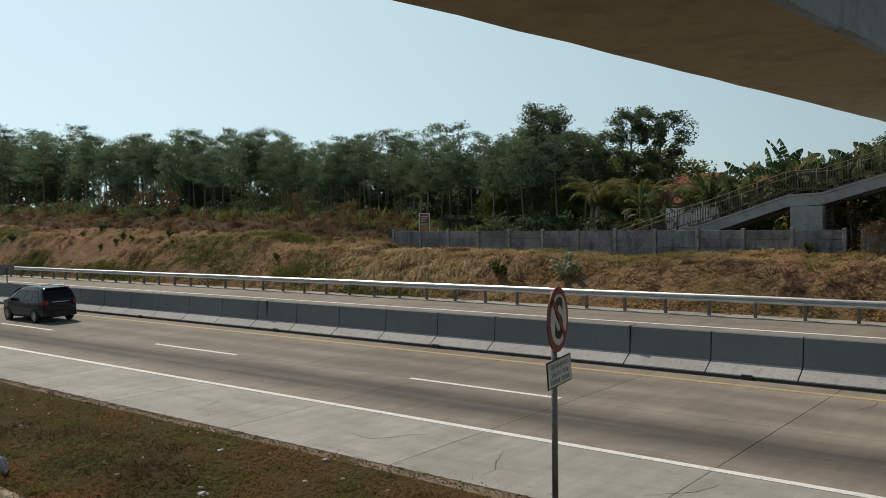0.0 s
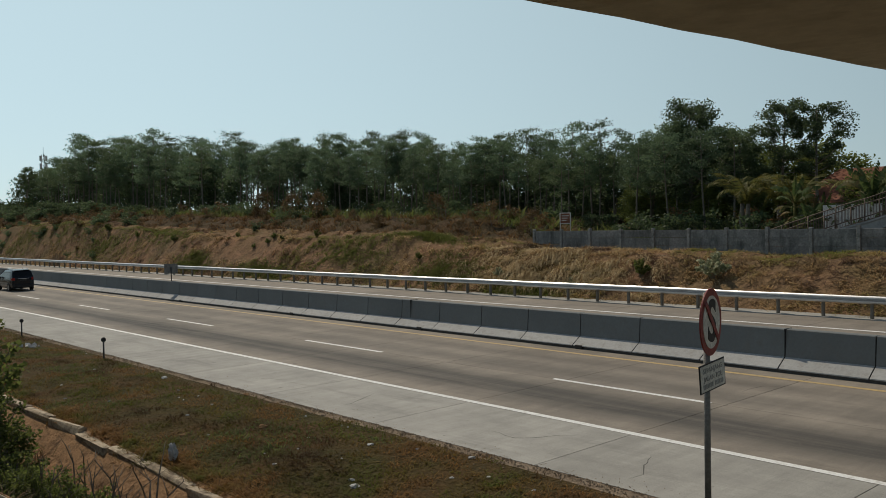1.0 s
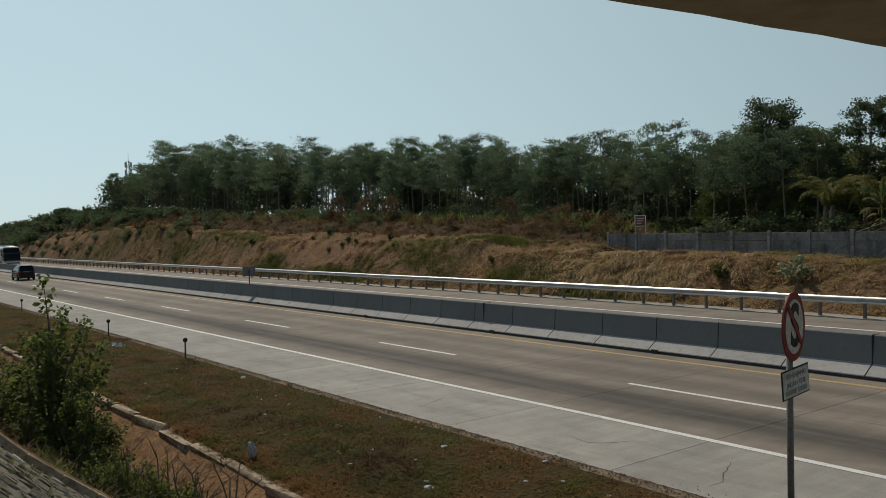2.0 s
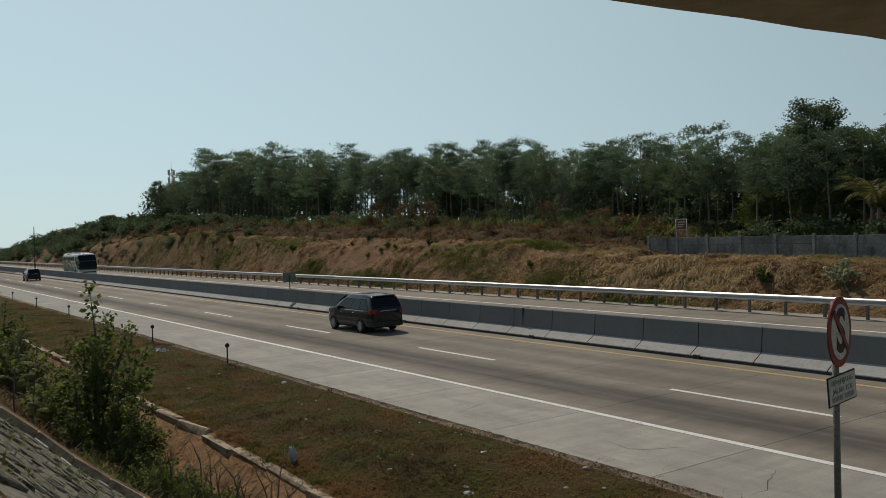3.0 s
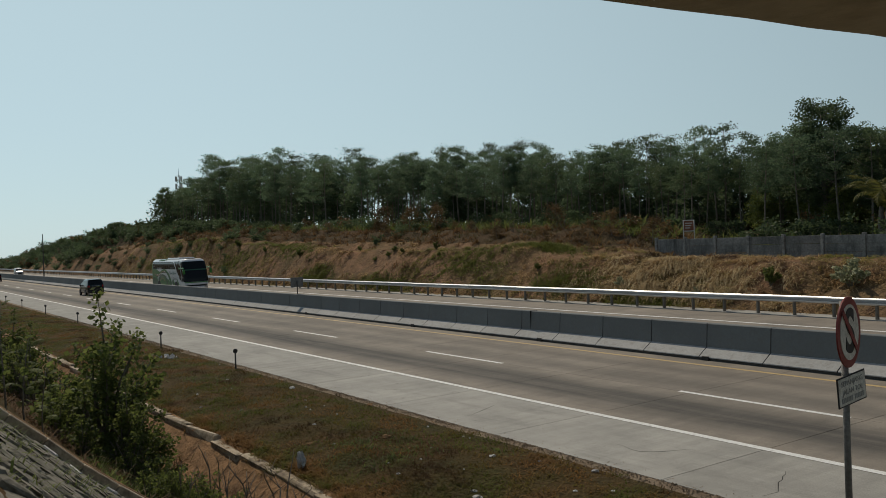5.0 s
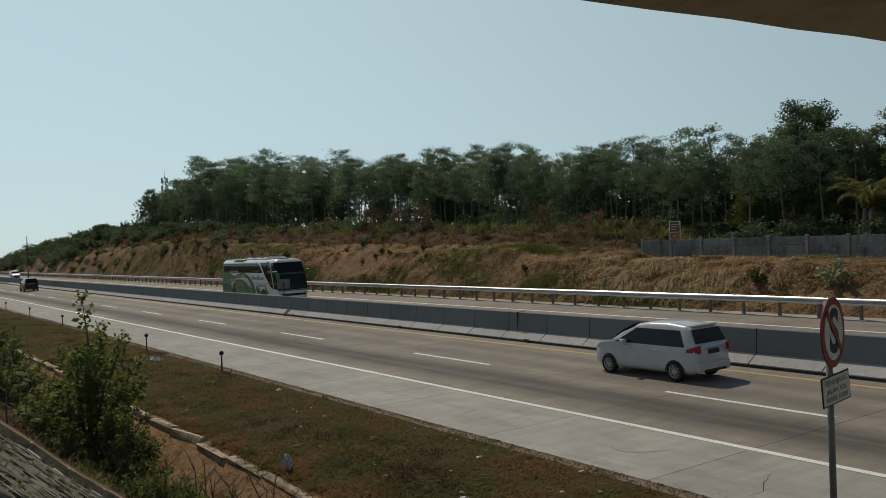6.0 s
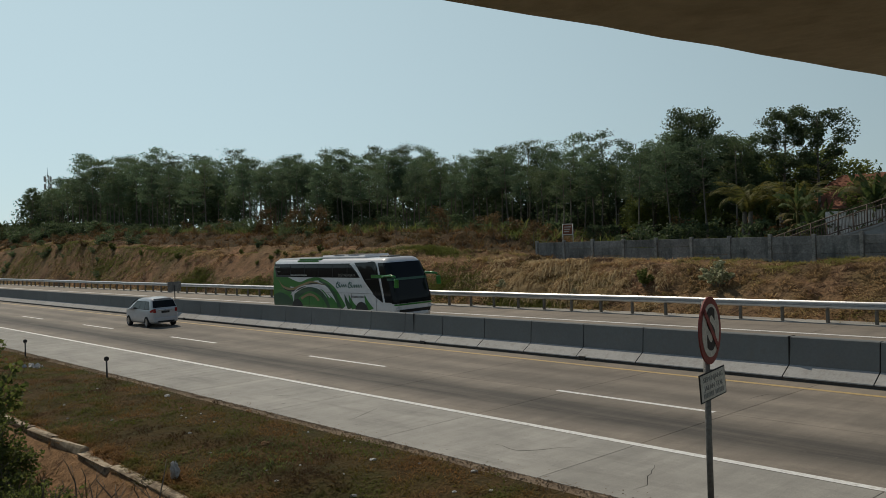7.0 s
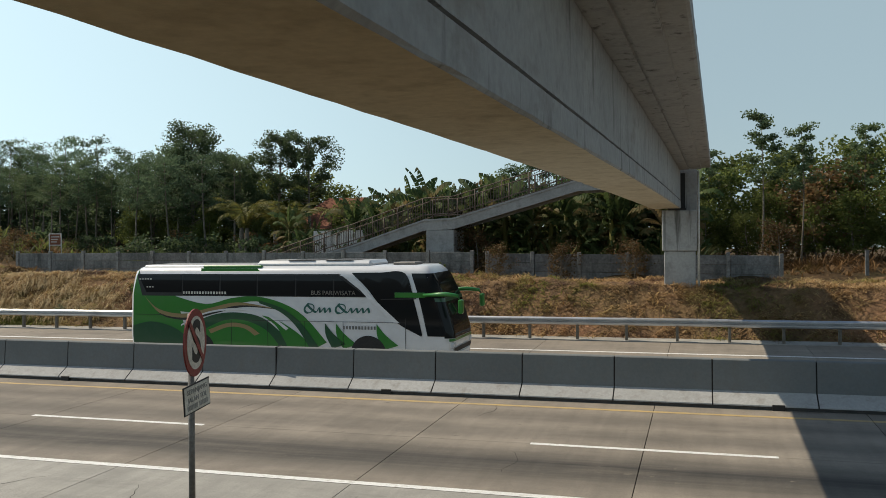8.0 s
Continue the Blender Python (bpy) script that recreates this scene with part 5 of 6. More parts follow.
        # tail lamp wrapping the rear corner, headlamp at the front
        q, qq = patch(lambda u, w_: (-hl + .02 + (.34 if tail_long else .22) * u - .0 * w_, side * (side_y(-hl + .02 + .3 * u, belt - .05) + .010), belt - .10 + .20 * w_ * (1 - .55 * u)), 0, 1, 0, 1, 5, 3)
        mesh_ob("tail_lamp", q, qq, M_TAIL, car, True)
        part("rear_lamp", one_box(-hl - .018, side * hw * .68 if side > 0 else -hw * .84, belt - .12, -hl + .04, side * hw * .84 if side > 0 else -hw * .68, belt + .10, bevel=.01), M_TAIL, car)
        q, qq = patch(lambda u, w_: (hl - .42 + .36 * u, side * (side_y(hl - .42 + .36 * u, .42 * H) + .008), .40 * H + .10 * w_ - .05 * u), 0, 1, 0, 1, 5, 2)
        mesh_ob("headlamp", q, qq, M_HEAD, car, True)
        for x in (xf, xr):
            v, f = [], []
            k = 20
            for i in range(k + 1):
                t = math.pi * i / k
                for rr in (wheel_r * .2, wheel_r * 1.17):
                    xx, zz = x + math.cos(t) * rr, wheel_r + math.sin(t) * rr - .02
                    v.append((xx, side * (side_y(xx, max(zz, .4)) + .008), zz))
                if i:
                    f.append((2 * i - 2, 2 * i - 1, 2 * i + 1, 2 * i))
            mesh_ob("wheel_arch", v, f, M_BLACK, car)
            make_wheel(wheel_r, .20, car, x, side * (hw - .075), wheel_r, side)
    # windscreen and rear window follow the body's ends
    def rear_x(z):
        return lerp_table(z, [(.645 * H, -hl + .05), (.68 * H, -hl + .10), (.93 * H, -hl + .30)])
    q, qq = patch(lambda u, w_: (rear_x(.67 * H + .23 * H * w_) - .012, u * hw * (.83 - .10 * w_), .67 * H + .23 * H * w_), -1, 1, 0, 1, 6, 4)
    mesh_ob("rear_window", q, qq, M_GLASS, car, True)
    q, qq = patch(lambda u, w_: (ws0 + (ws1 - ws0) * (.06 + .86 * w_) + .012, u * hw * (.90 - .12 * w_), lerp_table(ws0 + (ws1 - ws0) * (.06 + .86 * w_), top) + .03), -1, 1, 0, 1, 6, 4)
    mesh_ob("windscreen", q, qq, M_GLASS, car, True)
    if spoiler:
        part("spoiler", one_box(-hl + .23, -hw * .62, .945 * H, -hl + .50, hw * .62, .972 * H, bevel=.012), paint, car)
    part("number_plate", one_box(-hl - .022, -.24, belt - .16, -hl + .02, .24, belt - .03, bevel=.004), M_BLACK, car)
    part("plate_trim", one_box(-hl - .03, -.42, belt - .01, -hl + .02, .42, belt + .03, bevel=.008), M_CHROME, car)
    part("rear_bumper", one_box(-hl - .05, -hw * .85, .30, -hl + .10, hw * .85, .56, bevel=.03), paint, car)
    part("bumper_insert", one_box(-hl - .056, -hw * .6, .30, -hl, hw * .6, .38, bevel=.008), M_BLACK, car)
    part("grille", one_box(hl - .12, -hw * .5, .30, hl + .015, hw * .5, .42 * H - .04, bevel=.02), M_BLACK, car)
    if roof_rails:
        for side in (1, -1):
            tube_ob("roof_rail", [(-hl + .6, side * hw * .62, H - .02), (-hl + .75, side * hw * .63, H + .05), (ws1 - .5, side * hw * .63, H + .05), (ws1 - .3, side * hw * .62, H - .02)], [.02] * 4, M_CHROME, car, 6)
    part("wiper", one_box(-hl + .07, -.02, .69 * H, -hl + .10, .36, .70 * H), M_BLACK, car)
    return car


def curve_points(pts, n=24):
    """A smooth line through (s, z) points, drawn as n steps."""
    out = []
    m = len(pts) - 1
    for i in range(n + 1):
        t = i / n * m
        k = min(int(t), m - 1)
        u = t - k
        p = [Vector((*pts[max(0, min(m, j))], 0)) for j in (k - 1, k, k + 1, k + 2)]
        q = .5 * ((2 * p[1]) + (-p[0] + p[2]) * u + (2 * p[0] - 5 * p[1] + 4 * p[2] - p[3]) * u * u + (-p[0] + 3 * p[1] - 3 * p[2] + p[3]) * u ** 3)
        out.append((q.x, q.y))
    return out


def make_bus():
    bus = empty("coach", Matrix(), "green and white tour coach with dark windows and swoosh livery", "bus", "vehicles")
    L, hw = 12.2, 1.25

    def ends(z):
        front = lerp_table(z, [(.3, -.12), (.8, 0), (1.3, -.02), (2.4, -.35), (3.2, -.72), (3.5, -1.0)])
        rear = lerp_table(z, [(.35, .10), (1.0, 0), (2.6, .06), (3.3, .22), (3.5, .42)])
        return rear, L + front
    levels = [.38, .6, .85, 1.1, 1.4, 1.75, 2.1, 2.45, 2.8, 3.1, 3.28, 3.40, 3.47]
    v, f = [], []
    m = 0
    for z in levels:
        r, fr = ends(z)
        w = hw * lerp_table(z, [(.38, .97), (.7, 1.0), (2.4, 1.0), (3.1, .965), (3.28, .93), (3.40, .84), (3.47, .66)])
        ring = []
        c = .28
        for sx, sy in ((1, -1), (1, 1), (-1, 1), (-1, -1)):
            cx = (fr - c) if sx > 0 else (r + c)
            cy = sy * (w - c)
            a0 = {(1, -1): -90, (1, 1): 0, (-1, 1): 90, (-1, -1): 180}[(sx, sy)]
            for k in range(5):
                t = radians(a0 + 90 * k / 4)
                ring.append((cx + math.cos(t) * c, cy + math.sin(t) * c, z))
        m = len(ring)
        v += ring
    for i in range(len(levels) - 1):
        f += [(i * m + k, i * m + (k + 1) % m, (i + 1) * m + (k + 1) % m, (i + 1) * m + k) for k in range(m)]
    f += [tuple(reversed(range(m))), tuple(range((len(levels) - 1) * m, len(levels) * m))]
    mesh_ob("body", v, f, M_BUS_WHITE, bus, True)

    def side_w(z):
        return hw * lerp_table(z, [(.38, .97), (.7, 1.0), (2.4, 1.0), (3.1, .965), (3.28, .93)])

    def side_shape(name, upper, lower, mat, layer, n=24, label=""):
        for side in (-1, 1):
            a, b = curve_points(upper, n), curve_points(lower, n)
            vv, ff = [], []
            k = 4
            for i in range(n + 1):
                for j in range(k + 1):
                    s = a[i][0] + (b[i][0] - a[i][0]) * j / k
                    z = a[i][1] + (b[i][1] - a[i][1]) * j / k
                    s = max(ends(z)[0] + .20, min(ends(z)[1] - .2, s))
                    vv.append((s, side * (side_w(z) + .004 * layer), z))
                if i:
                    o = (i - 1) * (k + 1)
                    ff += [(o + j, o + j + 1, o + k + 1 + j + 1, o + k + 1 + j) for j in range(k)]
            mesh_ob(name, vv, ff, mat, bus, False, label)
    # glass band, split into panes, then the driver's lower window
    side_shape("glass_surround", [(.38, 3.2), (8.3, 3.2)], [(.62, 2.43), (9.35, 2.43)], M_BLACK, 2.5, 8)
    panes = [(.45, 2.25), (2.3, 3.75), (3.8, 5.2), (5.25, 6.65), (6.7, 8.05)]
    for i, (a, b) in enumerate(panes):
        lo = 2.46 if i else 2.55
        side_shape("side_window", [(a, 3.15), (b, 3.15)], [(a + (.35 if i == 0 else 0), lo), (b, lo)], M_GLASS, 4, 2)
    side_shape("side_window", [(8.1, 3.15), (8.15, 3.15), (8.2, 3.15)], [(8.1, 2.46), (8.7, 2.46), (9.25, 2.46)], M_GLASS, 4, 6)
    side_shape("driver_window", [(8.72, 3.24), (9.7, 3.25), (10.60, 3.22), (10.92, 2.3), (11.18, 1.22)], [(8.78, 3.18), (9.25, 2.75), (9.8, 2.1), (10.35, 1.58), (11.14, 1.17)], M_GLASS, 5, 24)
    side_shape("windscreen_wrap", [(10.82, 3.22), (11.10, 2.35), (11.36, 1.18)], [(11.4, 3.22), (12.0, 2.35), (12.3, 1.18)], M_GLASS, 5, 16)
    side_shape("window_divider", [(9.75, 2.38), (11.0, 2.42)], [(9.78, 2.35), (11.0, 2.385)], M_BLACK, 6, 4)
    # lining of the roof edge
    side_shape("roof_stripe", [(3.0, 3.40), (5.2, 3.40)], [(3.0, 3.30), (5.3, 3.30)], M_BUS_GREEN, 3, 4)
    part("roof_edge_stripe", one_box(3.0, -1.06, 3.39, 5.3, -.9, 3.50, bevel=.03), M_BUS_GREEN, bus)
    # livery
    side_shape("green_panel", [(.0, 2.55), (.7, 2.52), (1.5, 2.45), (2.0, 2.44)], [(.0, .5), (.8, .5), (1.7, .5), (2.6, .5)], M_BUS_GREEN, 1)
    side_shape("rear_green", [(.0, 3.40), (.45, 3.35)], [(.0, 2.50), (.75, 2.50)], M_BUS_GREEN, 1, 6)
    side_shape("green_swoosh", [(1.9, 2.44), (3.2, 2.15), (4.2, 2.36), (5.2, 2.43), (6.2, 2.20), (7.0, 1.75), (7.8, .9)], [(1.9, 1.9), (3.1, 1.85), (4.2, 2.12), (5.2, 2.26), (6.0, 1.98), (6.7, 1.45), (7.2, .6)], M_BUS_GREEN, 2)
    side_shape("gold_ribbon", [(.7, 2.44), (1.3, 1.95), (2.3, 1.80), (3.4, 2.02), (4.5, 2.22), (5.9, 2.02)], [(.9, 2.2), (1.4, 1.78), (2.4, 1.66), (3.5, 1.90), (4.6, 2.12), (6.0, 2.0)], M_BUS_GOLD, 3)
    side_shape("dark_ribbon", [(.9, 2.2), (1.4, 1.78), (2.4, 1.66), (3.5, 1.90), (4.6, 2.12), (6.0, 2.0)], [(1.0, 2.1), (1.5, 1.70), (2.5, 1.58), (3.6, 1.83), (4.7, 2.06), (6.0, 1.99)], M_BLACK, 3)
    side_shape("dark_green_hump", [(2.6, 1.45), (3.6, 1.80), (4.6, 1.86), (5.5, 1.65), (6.4, .95)], [(2.4, .6), (3.4, .6), (4.4, .6), (5.4, .6), (6.3, .6)], M_BUS_DKGREEN, 2)
    side_shape("light_hump", [(3.0, 1.2), (3.9, 1.58), (4.7, 1.60), (5.5, 1.30), (6.0, .8)], [(2.9, .6), (3.8, .6), (4.6, .6), (5.3, .6), (5.9, .6)], M_BUS_GREEN, 3)
    side_shape("leaf_spike", [(5.4, 1.78), (6.0, 1.62), (6.8, 1.15), (7.4, .6)], [(5.4, 1.77), (5.9, 1.45), (6.2, 1.0), (6.4, .6)], M_BUS_GREEN, 4)
    side_shape("dark_green_rear", [(.2, 1.35), (1.0, 1.50), (1.9, 1.30), (2.6, .85)], [(.2, .55), (.9, .55), (1.7, .55), (2.4, .55)], M_BUS_DKGREEN, 2)
    side_shape("white_arc", [(2.2, 1.42), (3.2, 1.86), (4.4, 2.02), (5.5, 1.88), (6.4, 1.35)], [(2.2, 1.36), (3.2, 1.80), (4.4, 1.95), (5.5, 1.80), (6.3, 1.28)], M_BUS_WHITE, 5)
    side_shape("gold_arc", [(3.3, 1.25), (4.1, 1.50), (4.8, 1.44), (5.3, 1.15)], [(3.4, 1.12), (4.1, 1.36), (4.7, 1.32), (5.1, 1.08)], M_BUS_GOLD, 5)
    side_shape("teal_sweep", [(5.3, 2.30), (6.2, 2.02), (6.9, 1.5), (7.5, .75)], [(5.3, 2.20), (6.1, 1.90), (6.7, 1.4), (7.2, .65)], M_BUS_DKGREEN, 5)
    for s0 in (7.75, 8.15, 9.6):
        side_shape("leaf_spike", [(s0, 1.55), (s0 + .3, 1.2), (s0 + .75, .85)], [(s0, 1.54), (s0 + .02, 1.15), (s0 + .25, .7)], M_BUS_DKGREEN if s0 < 8 else M_BUS_GREEN, 4, 10)
    # unreadable script name as slanted strokes
    for side in (-1, 1):
        # the script name, drawn as two looped flourishes
        for w0, w1, loops in ((6.98, 7.95, 3), (8.12, 9.35, 4)):
            line = [(w0 + .16 + .17 * math.cos(2.2 + k * .7), 2.04 + .15 * math.sin(2.2 + k * .7)) for k in range(10)]
            step = (w1 - w0 - .42) / (2 * loops)
            for k in range(2 * loops + 1):
                line.append((w0 + .42 + step * k, 1.92 if k % 2 == 0 else 2.06))
            pts = curve_points(line, 110)
            vv, ff = [], []
            for i, (px, pz) in enumerate(pts):
                qx, qz = pts[min(i + 1, len(pts) - 1)]
                rx, rz = pts[max(i - 1, 0)]
                nrm = Vector((rz - qz, qx - rx))
                nrm = nrm.normalized() * (.034 if qz < rz else .018) if nrm.length > 1e-6 else Vector((0, .02))
                for k in (-1, 1):
                    xx, zz = px + nrm.x * k, pz + nrm.y * k
                    vv.append((xx + .3 * (zz - 1.9), side * (hw + .018), zz))
                if i:
                    ff.append((2 * i - 2, 2 * i, 2 * i + 1, 2 * i - 1))
            mesh_ob("name_flourish", vv, ff, M_BUS_TEAL, bus)
        for a, b, z, h in ((2.3, 4.15, 2.50, .09), (8.4, 9.7, 1.36, .11), (.5, 1.05, 3.0, .05), (.8, 1.2, 2.72, .04)):
            n = int((b - a) / .11)
            for k in range(n):
                part("letter_bar", one_box(a + k * .11, side * (side_w(z) + .012), z, a + k * .11 + .065, side * (side_w(z) + .016), z + h), M_SIGN_WHITE if z > 2 else M_WALL, bus)
    cu = bpy.data.curves.new("side_lettering", "FONT")
    cu.body, cu.size, cu.extrude = "BUS PARIWISATA", .21, .002
    cu.materials.append(M_POST)
    t = new("side_lettering", cu)
    t.parent = bus
    t.matrix_basis = pose(7.25, -hw - .022, 2.50, 90, 0, 0)
    # pillar stripe between passenger and driver glass
    side_shape("pillar_stripe", [(8.25, 3.18), (8.75, 2.95), (9.4, 2.3), (10.2, 1.6)], [(8.56, 3.18), (8.98, 2.95), (9.62, 2.3), (10.4, 1.6)], M_BUS_WHITE, 6)
    # luggage flaps and door gaps
    for side in (-1, 1):
        for a, b, z0, z1 in ((5.0, 10.6, 1.60, 1.612), (4.2, 4.212, .6, 1.6), (5.6, 5.612, .6, 1.6), (7.0, 7.012, .6, 1.6), (8.4, 8.412, .6, 1.6), (10.6, 10.615, .5, 1.75), (.35, 1.5, 1.75, 1.765)):
            part("panel_gap", one_box(a, side * (hw + .018) - .003, z0, b, side * (hw + .018) + .003, z1), M_BLACK, bus)
    # front glass
    def nose(z, y, off):
        w, c = side_w(z), .28
        t = max(0.0, min(1.0, (abs(y) - (w - c)) / c))
        return ends(z)[1] - (c - math.sqrt(max(0, c * c - (t * c) ** 2))) + off

    def across(name, z0, z1, width, off, mat, nz=10):
        q, qq = patch(lambda u, w_: (nose(z0 + (z1 - z0) * w_, u * width * side_w(z0 + (z1 - z0) * w_), off), u * width * (side_w(z0 + (z1 - z0) * w_) + off * .8), z0 + (z1 - z0) * w_), -1, 1, 0, 1, 24, nz)
        mesh_ob(name, q, qq, mat, bus, True)
    across("windscreen", 1.12, 3.22, 1.0, .03, M_GLASS)
    across("front_band", 2.30, 2.42, 1.0, .045, M_BUS_DKGREEN, 2)
    across("dashboard", 1.02, 1.10, .97, .035, M_BUS_GREEN, 2)
    across("front_grille", .62, .80, .8, .03, M_BLACK, 2)
    for side in (-1, 1):
        part("headlamp", one_box(L - .20, side * 1.0 - .16, .78, L + .012, side * 1.0 + .16, .98, bevel=.04), M_HEAD, bus)
        tube_ob("mirror_arm", [(L - .95, side * 1.27, 2.52), (L - .2, side * 1.34, 2.56), (L + .22, side * 1.40, 2.52), (L + .38, side * 1.40, 2.30)], [.06, .075, .06, .04], M_BUS_GREEN, bus, 8)
        part("arm_fairing", one_box(L - 1.95, side * 1.262 - .012, 2.43, L - .9, side * 1.262 + .012, 2.60, bevel=.01), M_BUS_GREEN, bus)
        part("mirror", one_box(L + .26, side * 1.40 - .12, 1.95, L + .42, side * 1.40 + .12, 2.40, bevel=.04), M_BUS_GREEN, bus)
        for x in (2.9, 9.3):
            v, f = [], []
            for i in range(21):
                t = math.pi * i / 20
                for rr in (.2, .64):
                    v.append((x + math.cos(t) * rr, side * (hw + .022), .52 + math.sin(t) * rr))
                if i:
                    f.append((2 * i - 2, 2 * i - 1, 2 * i + 1, 2 * i))
            mesh_ob("wheel_arch", v, f, M_BLACK, bus)
            make_wheel(.52, .30, bus, x, side * (hw - .13), .52, side, 8)
    part("lower_front", one_box(L - .3, -.9, .42, L + .02, .9, .66, bevel=.05), M_BUS_WHITE, bus)
    # roof unit and fairing
    bm = one_box(5.0, -.85, 3.40, 9.3, .85, 3.64, bevel=.1)
    part("air_conditioner", bm, M_BUS_WHITE, bus)
    for a in (6.2, 7.6):
        part("vent_grille", one_box(a, -.80, 3.642, a + 1.0, .80, 3.655), M_STEEL_DARK, bus)
    part("roof_fairing", one_box(.5, -.95, 3.38, 5.0, .95, 3.51, bevel=.05), M_BUS_WHITE, bus)
    part("roof_hatch", one_box(9.9, -.4, 3.45, 10.7, .4, 3.56, bevel=.03), M_POST, bus)
    return bus


dark_suv = make_car("dark_car", "dark grey people carrier with roof rails", 4.48, 1.78, 1.70, M_CAR_DARK, .33, 2.78, .86, 1.05, True, False)
black_mpv = make_car("black_car", "black people carrier with chrome window trim", 4.74, 1.82, 1.79, M_CAR_BLACK, .34, 2.75, .90, 1.10, False, True)
white_mpv = make_car("white_car", "silver-white compact people carrier with tinted windows", 4.19, 1.66, 1.69, M_CAR_SILVER, .30, 2.655, .76, .95, False, False)
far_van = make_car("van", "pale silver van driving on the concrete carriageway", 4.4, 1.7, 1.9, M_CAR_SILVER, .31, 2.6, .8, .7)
coach = make_bus()


# ---- signs and small things ----
def make_road_sign():
    s = empty("road_sign", pose(4.36, 2.83, 0.0, 0, 0, 14), "round no-stopping sign with a white plate on a grey post", "road sign")
    tube_ob("post", [(-.04, 0, -.4), (-.04, 0, 3.35)], [.045, .045], M_POST, s, 10)

    def disc(name, r, x, mat, depth=.006):
        bm = bmesh.new()
        bmesh.ops.create_cone(bm, cap_ends=True, segments=48, radius1=r, radius2=r, depth=depth, matrix=Matrix.Translation((x, 0, 2.94)) @ Matrix.Rotation(math.pi / 2, 4, "Y"))
        return part(name, bm, mat, s)
    disc("disc", .47, .02, M_RED, .02)
    disc("white_field", .37, .034, M_SIGN_WHITE)
    cu = bpy.data.curves.new("letter", "FONT")
    cu.body, cu.size, cu.extrude, cu.offset, cu.align_x, cu.align_y = "S", .80, .003, .022, "CENTER", "CENTER"
    cu.materials.append(M_BLACK)
    t = new("letter", cu)
    t.parent = s
    t.matrix_basis = pose(.041, 0, 2.93, 90, 0, 90)
    bm = bmesh.new()
    bmesh.ops.create_cube(bm, size=1, matrix=Matrix.Translation((.05, 0, 2.94)) @ Matrix.Rotation(radians(45), 4, "X") @ Matrix.Diagonal((.006, .08, .80, 1)))
    part("slash", bm, M_RED, s)
    p = part("plate", one_box(.01, -.345, -.20, .025, .345, .20, bevel=.004), M_BLACK, s, "white plate with black border and lettering")
    p.matrix_basis = pose(0.02, 0, 2.19, 6, 0, -12)
    part("plate_face", one_box(.025, -.325, -.18, .030, .325, .18), M_SIGN_WHITE, p)
    for i, word in enumerate(("SEPANJANG", "JALAN TOL")):
        cu = bpy.data.curves.new("lettering", "FONT")
        cu.body, cu.size, cu.extrude, cu.align_x = word, .098, .002, "CENTER"
        cu.materials.append(M_STAIR)
        t = new("lettering", cu)
        t.parent = p
        t.matrix_basis = pose(.034, 0, .075 - .115 * i, 90, 0, 90)
    for k in range(14):
        if k != 7:
            part("letter_bar", one_box(.030, -.27 + k * .039, -.145, .034, -.27 + k * .039 + .026, -.08), M_STAIR, p)
    for z in (2.1, 2.8):
        part("clamp", one_box(-.10, -.06, z, .01, .06, z + .04), M_POST, s)


make_road_sign()


